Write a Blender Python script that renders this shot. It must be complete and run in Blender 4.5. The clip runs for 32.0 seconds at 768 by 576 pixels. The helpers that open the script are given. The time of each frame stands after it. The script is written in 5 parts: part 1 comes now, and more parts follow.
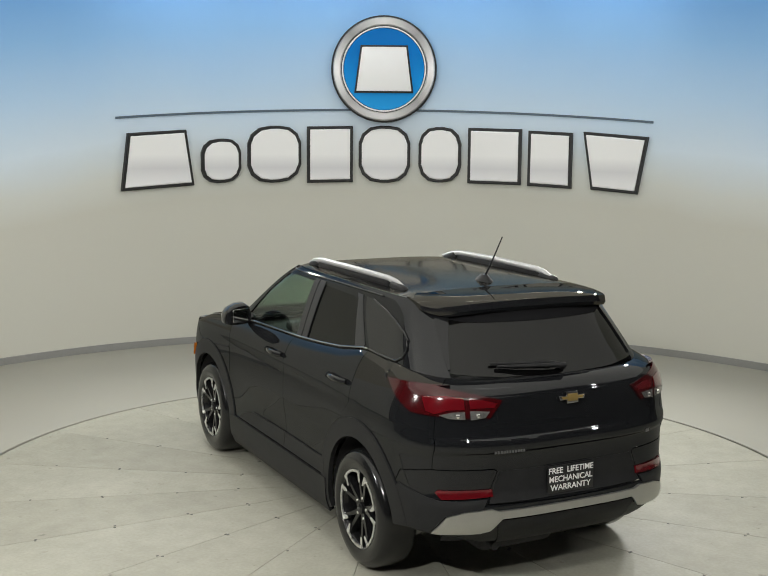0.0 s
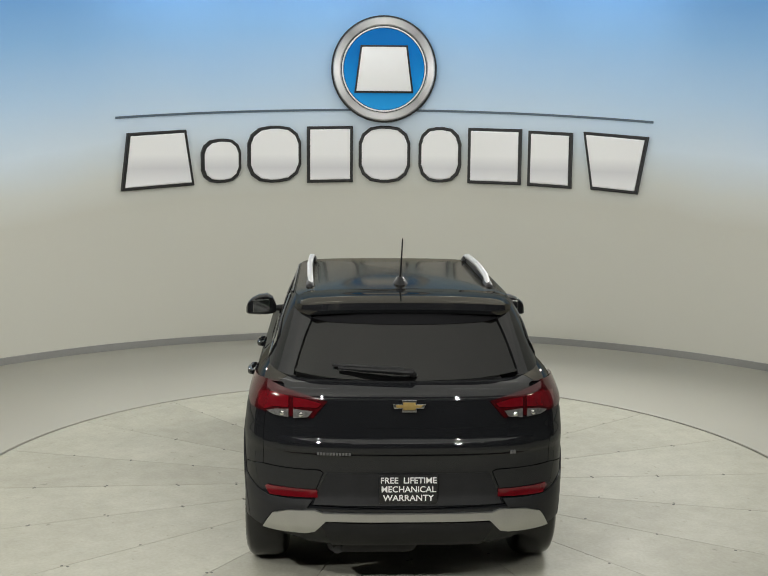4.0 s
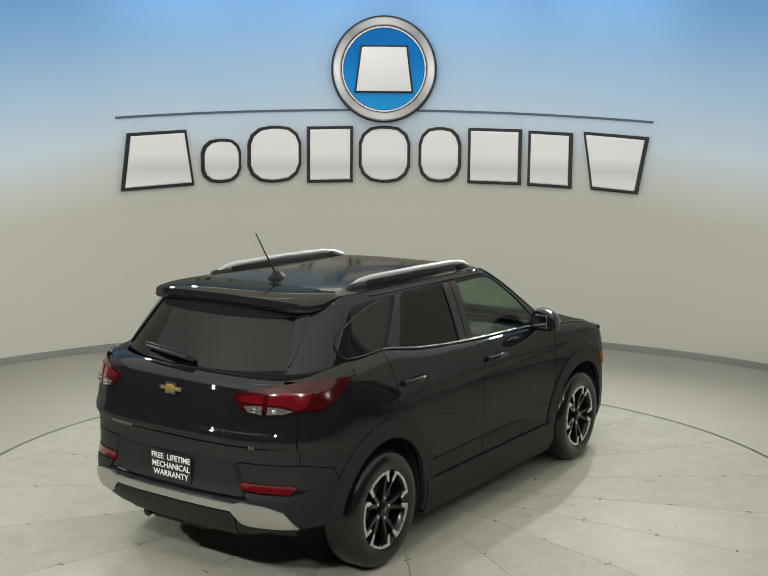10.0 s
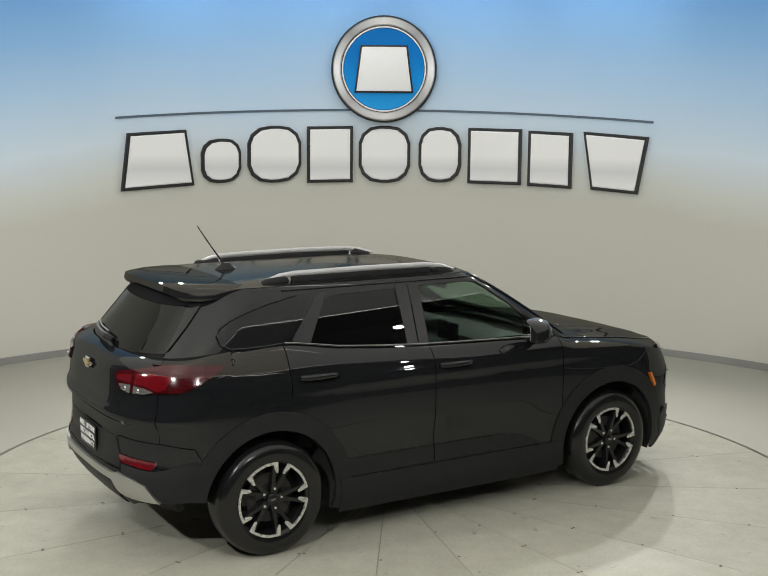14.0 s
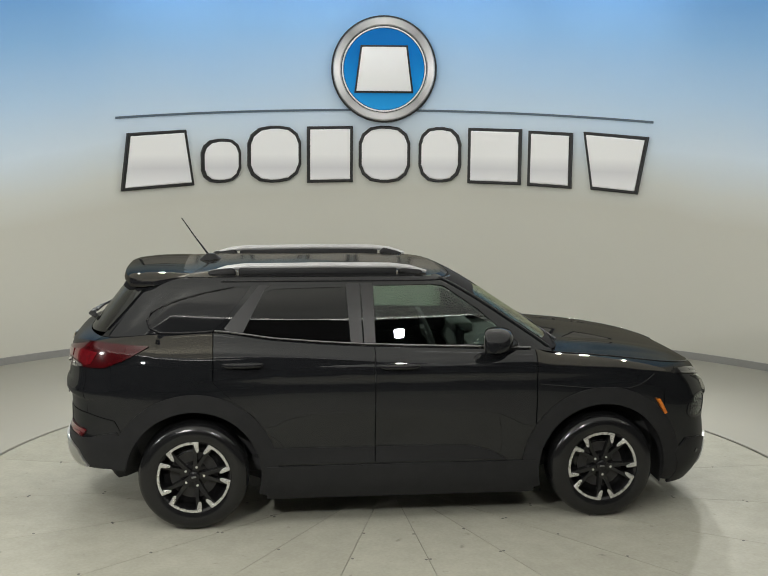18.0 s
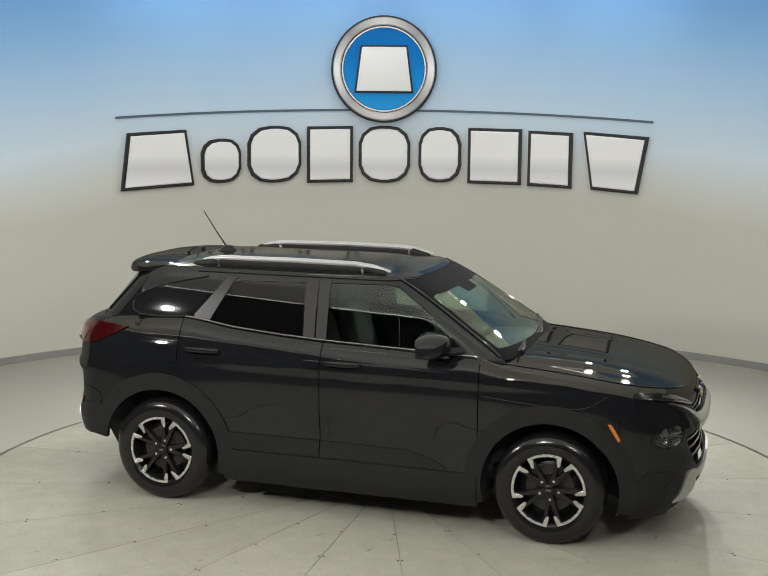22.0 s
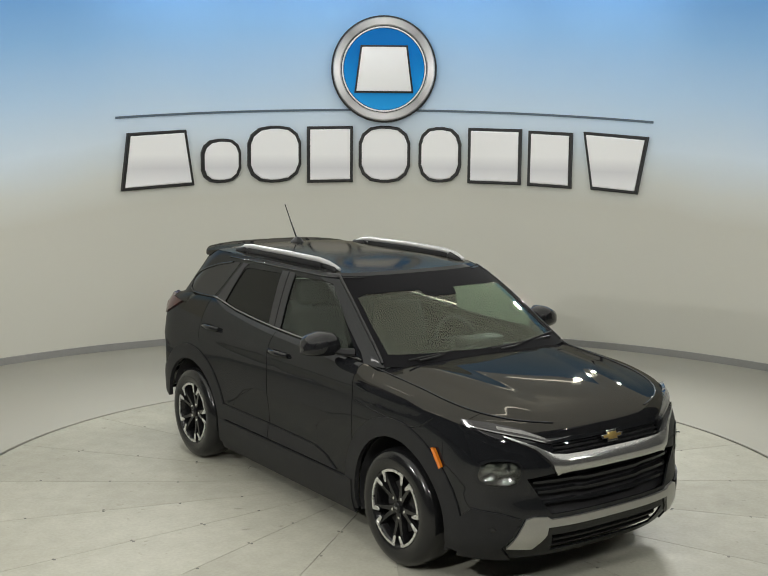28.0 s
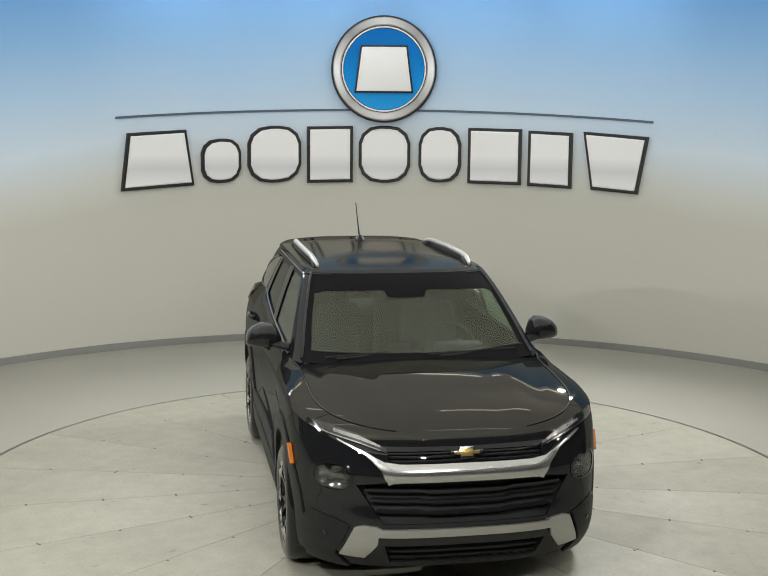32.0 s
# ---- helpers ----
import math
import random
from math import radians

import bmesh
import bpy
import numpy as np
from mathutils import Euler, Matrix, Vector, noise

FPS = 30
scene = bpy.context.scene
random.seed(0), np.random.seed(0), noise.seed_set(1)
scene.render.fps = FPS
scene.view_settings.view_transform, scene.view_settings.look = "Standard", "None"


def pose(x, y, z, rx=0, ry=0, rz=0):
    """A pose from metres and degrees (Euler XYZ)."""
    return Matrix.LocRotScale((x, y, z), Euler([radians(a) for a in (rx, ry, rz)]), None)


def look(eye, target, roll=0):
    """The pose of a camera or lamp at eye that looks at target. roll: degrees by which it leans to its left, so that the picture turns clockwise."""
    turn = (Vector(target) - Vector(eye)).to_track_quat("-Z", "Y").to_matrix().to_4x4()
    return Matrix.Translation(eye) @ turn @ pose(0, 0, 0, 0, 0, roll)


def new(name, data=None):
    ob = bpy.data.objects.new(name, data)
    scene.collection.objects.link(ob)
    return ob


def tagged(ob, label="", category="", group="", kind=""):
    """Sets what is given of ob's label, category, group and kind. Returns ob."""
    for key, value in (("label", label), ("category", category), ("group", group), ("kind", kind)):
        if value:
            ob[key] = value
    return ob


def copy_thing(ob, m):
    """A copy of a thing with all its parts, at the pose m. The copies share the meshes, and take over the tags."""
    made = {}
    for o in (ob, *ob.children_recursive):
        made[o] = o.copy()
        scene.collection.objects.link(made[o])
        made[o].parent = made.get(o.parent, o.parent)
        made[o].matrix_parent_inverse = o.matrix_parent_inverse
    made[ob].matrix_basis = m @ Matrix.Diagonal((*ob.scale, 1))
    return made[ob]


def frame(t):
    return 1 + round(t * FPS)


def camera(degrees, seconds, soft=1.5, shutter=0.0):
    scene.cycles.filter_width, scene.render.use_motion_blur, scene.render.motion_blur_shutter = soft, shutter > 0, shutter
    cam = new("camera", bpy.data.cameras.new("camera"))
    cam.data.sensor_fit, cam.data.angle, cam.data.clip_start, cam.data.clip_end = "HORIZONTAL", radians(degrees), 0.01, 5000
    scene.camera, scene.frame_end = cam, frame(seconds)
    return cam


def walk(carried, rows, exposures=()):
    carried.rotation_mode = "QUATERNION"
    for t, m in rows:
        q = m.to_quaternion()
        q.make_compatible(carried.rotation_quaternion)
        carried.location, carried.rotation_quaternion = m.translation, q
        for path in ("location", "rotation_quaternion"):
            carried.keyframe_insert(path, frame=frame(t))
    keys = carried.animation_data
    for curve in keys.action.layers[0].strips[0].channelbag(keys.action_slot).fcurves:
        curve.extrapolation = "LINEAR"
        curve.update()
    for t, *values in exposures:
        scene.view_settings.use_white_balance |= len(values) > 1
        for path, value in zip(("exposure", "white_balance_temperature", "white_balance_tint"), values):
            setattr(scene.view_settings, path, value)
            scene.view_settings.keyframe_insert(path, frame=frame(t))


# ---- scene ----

# ---- camera: it stands still on its stand and looks into the round booth ----
SECONDS = 32.0
EYE = (0.0, -7.964, 2.575)
PITCH, YAW, ROLL = 8.349, 0.273, 0.488
cam = camera(37.11, SECONDS, soft=1.1)
aim = (EYE[0] - math.sin(radians(YAW)) * math.cos(radians(PITCH)), EYE[1] + math.cos(radians(YAW)) * math.cos(radians(PITCH)), EYE[2] - math.sin(radians(PITCH)))
walk(cam, [(0, look(EYE, aim, ROLL)), (SECONDS, look(EYE, aim, ROLL))], exposures=[(0, 0.06), (SECONDS, 0.06)])

# ---- world and lights ----
world = bpy.data.worlds.new("dim_hall")
scene.world = world
world.use_nodes = True
world.node_tree.nodes["Background"].inputs["Color"].default_value = (0.55, 0.55, 0.5, 1)
world.node_tree.nodes["Background"].inputs["Strength"].default_value = 0.02


def area_lamp(name, eye, target, size, watts, colour=(1.0, 0.97, 0.90), shape="DISK", size_y=None, spread=180):
    data = bpy.data.lights.new(name, "AREA")
    data.shape, data.size, data.energy, data.color = shape, size, watts, colour
    data.spread = radians(spread)
    if size_y:
        data.size_y = size_y
    ob = new(name, data)
    ob.matrix_world = look(eye, target)
    return ob


WARM = (0.985, 0.975, 0.93)
FRONT_SPOTS = [(-4.5, -3.0, 2.95), (4.55, -2.9, 3.03), (-1.6, -5.3, 3.2), (1.3, -5.3, 3.2)]
BACK_SPOTS = [(2.55, 3.85, 3.6), (3.15, 3.55, 3.6), (-2.45, 3.65, 3.6), (-3.05, 3.35, 3.6)]
for spot, watts, spread in zip(FRONT_SPOTS, (76, 9, 86, 26), (180, 140, 180, 140)):
    area_lamp("spot_light", spot, (0, 0.9, 0.7), 0.11, watts, WARM, spread=spread)
for spot, watts in zip(BACK_SPOTS, (40, 40, 17, 17)):
    area_lamp("spot_light", spot, (0, -0.2, 0.7), 0.11, watts, WARM, spread=120)


# ---- materials ----
def material(name, colour, rough=0.5, metal=0.0, coat=0.0, var=0.0, scale=8.0, bump=0.0, bump_scale=60.0, rough_var=0.0, emit=None, spec=None):
    m = bpy.data.materials.new(name)
    m.use_nodes = True
    nt = m.node_tree
    b = nt.nodes["Principled BSDF"]
    b.inputs["Base Color"].default_value = (*colour, 1)
    b.inputs["Roughness"].default_value = rough
    b.inputs["Metallic"].default_value = metal
    b.inputs["Coat Weight"].default_value = coat
    b.inputs["Coat Roughness"].default_value = 0.03
    if spec is not None:
        b.inputs["Specular IOR Level"].default_value = spec
    tc = nt.nodes.new("ShaderNodeTexCoord")
    if var > 0 or rough_var > 0:
        n1 = nt.nodes.new("ShaderNodeTexNoise")
        n1.inputs["Scale"].default_value, n1.inputs["Detail"].default_value = scale, 6
        n2 = nt.nodes.new("ShaderNodeTexNoise")
        n2.inputs["Scale"].default_value, n2.inputs["Detail"].default_value = scale * 9, 3
        add = nt.nodes.new("ShaderNodeMath")
        add.operation = "ADD"
        half = nt.nodes.new("ShaderNodeMath")
        half.operation, half.inputs[1].default_value = "MULTIPLY", 0.5
        for n in (n1, n2):
            nt.links.new(tc.outputs["Object"], n.inputs["Vector"])
        nt.links.new(n1.outputs["Fac"], add.inputs[0])
        nt.links.new(n2.outputs["Fac"], add.inputs[1])
        nt.links.new(add.outputs[0], half.inputs[0])
        if var > 0:
            ramp = nt.nodes.new("ShaderNodeMapRange")
            ramp.inputs[1].default_value, ramp.inputs[2].default_value = 0.25, 0.75
            ramp.inputs[3].default_value, ramp.inputs[4].default_value = 1 - var, 1 + var
            mul = nt.nodes.new("ShaderNodeVectorMath")
            mul.operation = "SCALE"
            mul.inputs[0].default_value = colour
            nt.links.new(half.outputs[0], ramp.inputs[0])
            nt.links.new(ramp.outputs[0], mul.inputs["Scale"])
            nt.links.new(mul.outputs[0], b.inputs["Base Color"])
        if rough_var > 0:
            rr = nt.nodes.new("ShaderNodeMapRange")
            rr.inputs[1].default_value, rr.inputs[2].default_value = 0.3, 0.7
            rr.inputs[3].default_value, rr.inputs[4].default_value = max(0.0, rough - rough_var), rough + rough_var
            nt.links.new(half.outputs[0], rr.inputs[0])
            nt.links.new(rr.outputs[0], b.inputs["Roughness"])
    if bump > 0:
        n3 = nt.nodes.new("ShaderNodeTexNoise")
        n3.inputs["Scale"].default_value, n3.inputs["Detail"].default_value = bump_scale, 4
        bp = nt.nodes.new("ShaderNodeBump")
        bp.inputs["Strength"].default_value, bp.inputs["Distance"].default_value = bump, 0.002
        nt.links.new(tc.outputs["Object"], n3.inputs["Vector"])
        nt.links.new(n3.outputs["Fac"], bp.inputs["Height"])
        nt.links.new(bp.outputs[0], b.inputs["Normal"])
    if emit:
        b.inputs["Emission Color"].default_value = (*emit[0], 1)
        b.inputs["Emission Strength"].default_value = emit[1]
    return m


def glass(name, tint, haze=0.0, sheen=(1, 1, 1)):
    """Tinted pane: clear through, and mirror-like by the angle at which it is seen."""
    m = bpy.data.materials.new(name)
    m.use_nodes = True
    nt = m.node_tree
    nt.nodes.remove(nt.nodes["Principled BSDF"])
    out = nt.nodes["Material Output"]
    tr, gl, lw, mix = (nt.nodes.new("ShaderNode" + k) for k in ("BsdfTransparent", "BsdfGlossy", "LayerWeight", "MixShader"))
    tr.inputs["Color"].default_value = (*tint, 1)
    gl.inputs["Roughness"].default_value = 0.0
    gl.inputs["Color"].default_value = (*sheen, 1)
    lw.inputs["Blend"].default_value = 0.5
    five = nt.nodes.new("ShaderNodeMath")
    five.operation, five.inputs[1].default_value = "POWER", 5.0
    base = nt.nodes.new("ShaderNodeMath")
    base.operation, base.inputs[1].default_value, base.inputs[2].default_value = "MULTIPLY_ADD", 0.50, 0.045
    nt.links.new(lw.outputs["Facing"], five.inputs[0])
    nt.links.new(five.outputs[0], base.inputs[0])
    nt.links.new(base.outputs[0], mix.inputs[0])
    if haze:
        film, both_ways = nt.nodes.new("ShaderNodeBsdfDiffuse"), nt.nodes.new("ShaderNodeAddShader")
        film.inputs["Color"].default_value = (haze, haze, haze * 1.03, 1)
        nt.links.new(tr.outputs[0], both_ways.inputs[0])
        nt.links.new(film.outputs[0], both_ways.inputs[1])
        nt.links.new(both_ways.outputs[0], mix.inputs[1])
    else:
        nt.links.new(tr.outputs[0], mix.inputs[1])
    nt.links.new(gl.outputs[0], mix.inputs[2])
    nt.links.new(mix.outputs[0], out.inputs["Surface"])
    return m




def waxed_black(name, colour, rough, low, high, tint):
    """Polished black paint: a dark base under a clear shine that grows towards grazing angles."""
    m = material(name, colour, 0.5, var=0.15, scale=3, spec=0.0)
    nt = m.node_tree
    base, out = nt.nodes["Principled BSDF"], nt.nodes["Material Output"]
    gl, lw, mix, cube, gain = (nt.nodes.new("ShaderNode" + k) for k in ("BsdfGlossy", "LayerWeight", "MixShader", "Math", "Math"))
    gl.inputs["Color"].default_value, gl.inputs["Roughness"].default_value = (*tint, 1), rough
    lw.inputs["Blend"].default_value = 0.5
    cube.operation, cube.inputs[1].default_value = "POWER", 4.0
    gain.operation, gain.inputs[1].default_value, gain.inputs[2].default_value = "MULTIPLY_ADD", high - low, low
    nt.links.new(lw.outputs["Facing"], cube.inputs[0])
    nt.links.new(cube.outputs[0], gain.inputs[0])
    nt.links.new(gain.outputs[0], mix.inputs[0])
    nt.links.new(base.outputs[0], mix.inputs[1])
    nt.links.new(gl.outputs[0], mix.inputs[2])
    nt.links.new(mix.outputs[0], out.inputs["Surface"])
    return m


PAINT = waxed_black("black_paint", (0.0090, 0.0096, 0.0108), 0.022, 0.042, 0.26, (0.975, 0.985, 0.985))
# hood and roof: shine tinted warm and softened to mute the mirrored blue wall
HOOD_PAINT = waxed_black("muted_black_hood_paint", (0.0105, 0.0110, 0.0124), 0.032, 0.045, 0.16, (1.0, 0.94, 0.78))
ROOF_PAINT = waxed_black("muted_black_roof_paint", (0.0115, 0.0120, 0.0132), 0.12, 0.045, 0.36, (1.0, 0.94, 0.80))
CLAD = material("black_plastic", (0.0195, 0.0198, 0.0205), 0.46, spec=0.14, var=0.2, scale=14, bump=0.12, bump_scale=320)
GLOSS = material("gloss_black_trim", (0.011, 0.0115, 0.0125), 0.03, 0.0, 0.0, spec=0.42)
BAND = material("matte_black_band", (0.010, 0.010, 0.011), 0.9, spec=0.05)
PILLAR = material("satin_grey_trim", (0.030, 0.030, 0.031), 0.34, 0.0, spec=0.25, var=0.1, scale=20)
CHROME = material("chrome", (0.78, 0.78, 0.77), 0.09, 1.0, rough_var=0.03, scale=20)
BAR = material("satin_chrome_bar", (0.54, 0.54, 0.525), 0.2, 0.9, var=0.05, scale=12)
RAIL = material("silver_rail_coating", (0.44, 0.44, 0.445), 0.40, 0.35, var=0.06, scale=12)
SATIN = material("satin_silver", (0.46, 0.46, 0.44), 0.34, 0.85, var=0.06, scale=12, rough_var=0.05)
RUBBER = material("dressed_tyre_rubber", (0.0095, 0.0097, 0.0102), 0.17, spec=0.45, var=0.25, scale=10, bump=0.2, bump_scale=90)
RIM = material("gloss_black_rim", (0.0095, 0.0095, 0.010), 0.25, 0.0, 0.25, spec=0.3)
MACHINED = material("machined_alloy", (0.74, 0.74, 0.73), 0.28, 0.9, rough_var=0.05, scale=30)
DARK = material("dark_void", (0.045, 0.045, 0.047), 0.8, var=0.2, spec=0.1)
RED = material("red_lens", (0.105, 0.003, 0.006), 0.12, 0.0, 1.0, var=0.25, scale=30)
RED_DEEP = material("deep_red_lens", (0.040, 0.0018, 0.003), 0.12, 0.0, 0.2, var=0.3, scale=40)
CLEAR = material("clear_lens", (0.21, 0.208, 0.20), 0.12, 0.55, 0.9, var=0.85, scale=55, bump=1.0, bump_scale=90)
MOULDING = material("dark_chrome_moulding", (0.26, 0.26, 0.26), 0.12, 1.0, rough_var=0.02, scale=25)
LAMP_DARK = material("smoked_lamp_housing", (0.022, 0.022, 0.022), 0.12, 0.2, 1.0, var=0.5, scale=35)
REFLECTOR = material("faceted_reflector", (0.30, 0.30, 0.295), 0.2, 0.9, var=0.45, scale=28, bump=1.0, bump_scale=60)
BOWL = material("chromed_lamp_bowl", (0.34, 0.34, 0.335), 0.14, 1.0, var=0.3, scale=30, bump=0.5, bump_scale=50)
BRAKE = material("dull_brake_iron", (0.035, 0.034, 0.033), 0.5, 0.3, var=0.3, scale=30)
AMBER = material("amber_lens", (0.58, 0.16, 0.012), 0.2, 0.0, 0.8, var=0.15, scale=40)
GOLD = material("gold_enamel", (0.36, 0.255, 0.085), 0.3, 0.6, 0.5, var=0.15, scale=50)
WHITE = material("white_print", (0.82, 0.82, 0.80), 0.5, var=0.05)
SILVER_PRINT = material("silver_print", (0.22, 0.22, 0.22), 0.35, 0.7)
PLATE = material("black_plate", (0.010, 0.010, 0.0105), 0.35, var=0.2)
HEADLINER = material("light_grey_headliner", (0.38, 0.38, 0.36), 0.9, var=0.05, scale=20, bump=0.2, bump_scale=300)
SEAT = material("dark_seat_fabric", (0.036, 0.037, 0.037), 0.85, var=0.3, scale=20, bump=0.3, bump_scale=200)
DASH = material("dashboard_plastic", (0.028, 0.029, 0.029), 0.6, var=0.2, scale=15, bump=0.2, bump_scale=250)
WINDSCREEN = glass("windscreen_glass", (0.70, 0.79, 0.73), 0.006, (0.90, 0.87, 0.72))
FRONT_GLASS = glass("front_door_glass", (0.64, 0.72, 0.67))
PRIVACY = glass("privacy_glass", (0.05, 0.053, 0.052), 0.0030, (0.86, 0.87, 0.86))
LENS = glass("lamp_glass", (0.80, 0.82, 0.82))
FLOOR = material("grey_painted_floor", (0.35, 0.342, 0.298), 0.5, var=0.10, scale=1.6, bump=0.15, bump_scale=40, rough_var=0.1)
GROOVE = material("dark_gap", (0.02, 0.02, 0.018), 0.9, var=0.2)
BOLT = material("dark_bolt", (0.12, 0.117, 0.105), 0.6, 0.2, var=0.3, scale=60)
BASE = material("grey_baseboard_vinyl", (0.265, 0.265, 0.258), 0.5, var=0.08, scale=6)
# the ceiling is no lamp: its even glow is added as fill
CEIL = material("white_ceiling_fill_glow", (0.72, 0.71, 0.66), 0.9, var=0.04, scale=1.5, emit=((0.985, 0.975, 0.93), 0.55))
STRIP = material("glowing_edge_strip", (0.8, 0.8, 0.8), 0.5, emit=((1.0, 0.98, 0.92), 5.0))
HALL = material("dark_hall_paint", (0.13, 0.13, 0.13), 0.9, var=0.2, scale=2)
HALL_FLOOR = material("dark_hall_concrete", (0.16, 0.16, 0.155), 0.8, var=0.25, scale=2)
SIGN_BLACK = material("black_sign_edge", (0.012, 0.012, 0.013), 0.5)
SIGN_BLUE = material("graded_blue_enamel", (0.0, 0.24, 0.72), 0.5, var=0.08, scale=5, spec=0.15)
SIGN_LINE = material("slate_blue_strip", (0.075, 0.115, 0.165), 0.5)
SIGN_RING = material("painted_sheen_steel_ring", (0.34, 0.34, 0.34), 0.32, 0.6, var=0.25, scale=2.5)


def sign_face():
    """Pale face with a metallic sheen painted in: from white to grey and back, top to bottom."""
    m = material("pale_painted_sheen_face", (0.8, 0.8, 0.82), 0.45, 0.0)
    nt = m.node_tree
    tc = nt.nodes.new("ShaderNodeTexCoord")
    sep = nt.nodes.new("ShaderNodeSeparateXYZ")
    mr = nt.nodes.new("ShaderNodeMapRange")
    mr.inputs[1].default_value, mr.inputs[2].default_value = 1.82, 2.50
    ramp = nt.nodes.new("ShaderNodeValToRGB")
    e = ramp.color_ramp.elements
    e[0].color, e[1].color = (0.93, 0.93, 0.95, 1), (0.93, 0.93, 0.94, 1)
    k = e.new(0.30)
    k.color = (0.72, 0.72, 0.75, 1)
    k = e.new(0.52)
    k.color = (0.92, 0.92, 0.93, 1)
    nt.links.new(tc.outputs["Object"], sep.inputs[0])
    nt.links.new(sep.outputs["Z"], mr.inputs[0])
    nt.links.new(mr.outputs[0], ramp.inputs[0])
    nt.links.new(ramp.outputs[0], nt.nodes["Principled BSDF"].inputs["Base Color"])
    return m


SIGN_SILVER = sign_face()


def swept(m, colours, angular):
    """Paints a soft sheen into a round sign part's colour: in lobes round its middle, or from top to bottom."""
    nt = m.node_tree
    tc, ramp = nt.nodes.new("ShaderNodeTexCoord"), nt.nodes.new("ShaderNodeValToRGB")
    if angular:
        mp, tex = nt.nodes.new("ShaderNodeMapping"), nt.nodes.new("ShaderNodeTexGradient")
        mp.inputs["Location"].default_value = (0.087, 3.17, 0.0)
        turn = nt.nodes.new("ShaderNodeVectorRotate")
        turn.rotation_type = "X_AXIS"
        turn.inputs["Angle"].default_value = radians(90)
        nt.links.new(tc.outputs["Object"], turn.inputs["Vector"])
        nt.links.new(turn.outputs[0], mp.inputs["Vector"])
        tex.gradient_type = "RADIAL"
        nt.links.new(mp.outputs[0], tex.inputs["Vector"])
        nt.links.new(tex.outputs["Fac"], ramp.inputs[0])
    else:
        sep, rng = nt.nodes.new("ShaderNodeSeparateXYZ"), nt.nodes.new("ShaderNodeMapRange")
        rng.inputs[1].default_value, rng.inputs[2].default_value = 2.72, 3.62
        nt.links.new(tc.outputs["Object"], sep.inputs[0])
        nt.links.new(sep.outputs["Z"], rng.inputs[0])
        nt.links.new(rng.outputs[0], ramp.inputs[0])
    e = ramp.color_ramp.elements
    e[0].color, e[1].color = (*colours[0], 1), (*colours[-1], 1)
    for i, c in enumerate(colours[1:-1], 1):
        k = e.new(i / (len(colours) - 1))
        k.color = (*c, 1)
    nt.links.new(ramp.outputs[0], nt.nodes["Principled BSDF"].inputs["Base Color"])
    return m


# badge blue carries a painted sheen, lighter at its foot
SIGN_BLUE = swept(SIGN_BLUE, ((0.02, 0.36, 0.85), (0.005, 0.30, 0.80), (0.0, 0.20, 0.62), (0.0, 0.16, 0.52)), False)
# the ring's bright and dim lobes are brushed-metal shine painted as colour
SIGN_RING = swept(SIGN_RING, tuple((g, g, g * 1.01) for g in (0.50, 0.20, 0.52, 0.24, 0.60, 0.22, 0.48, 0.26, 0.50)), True)


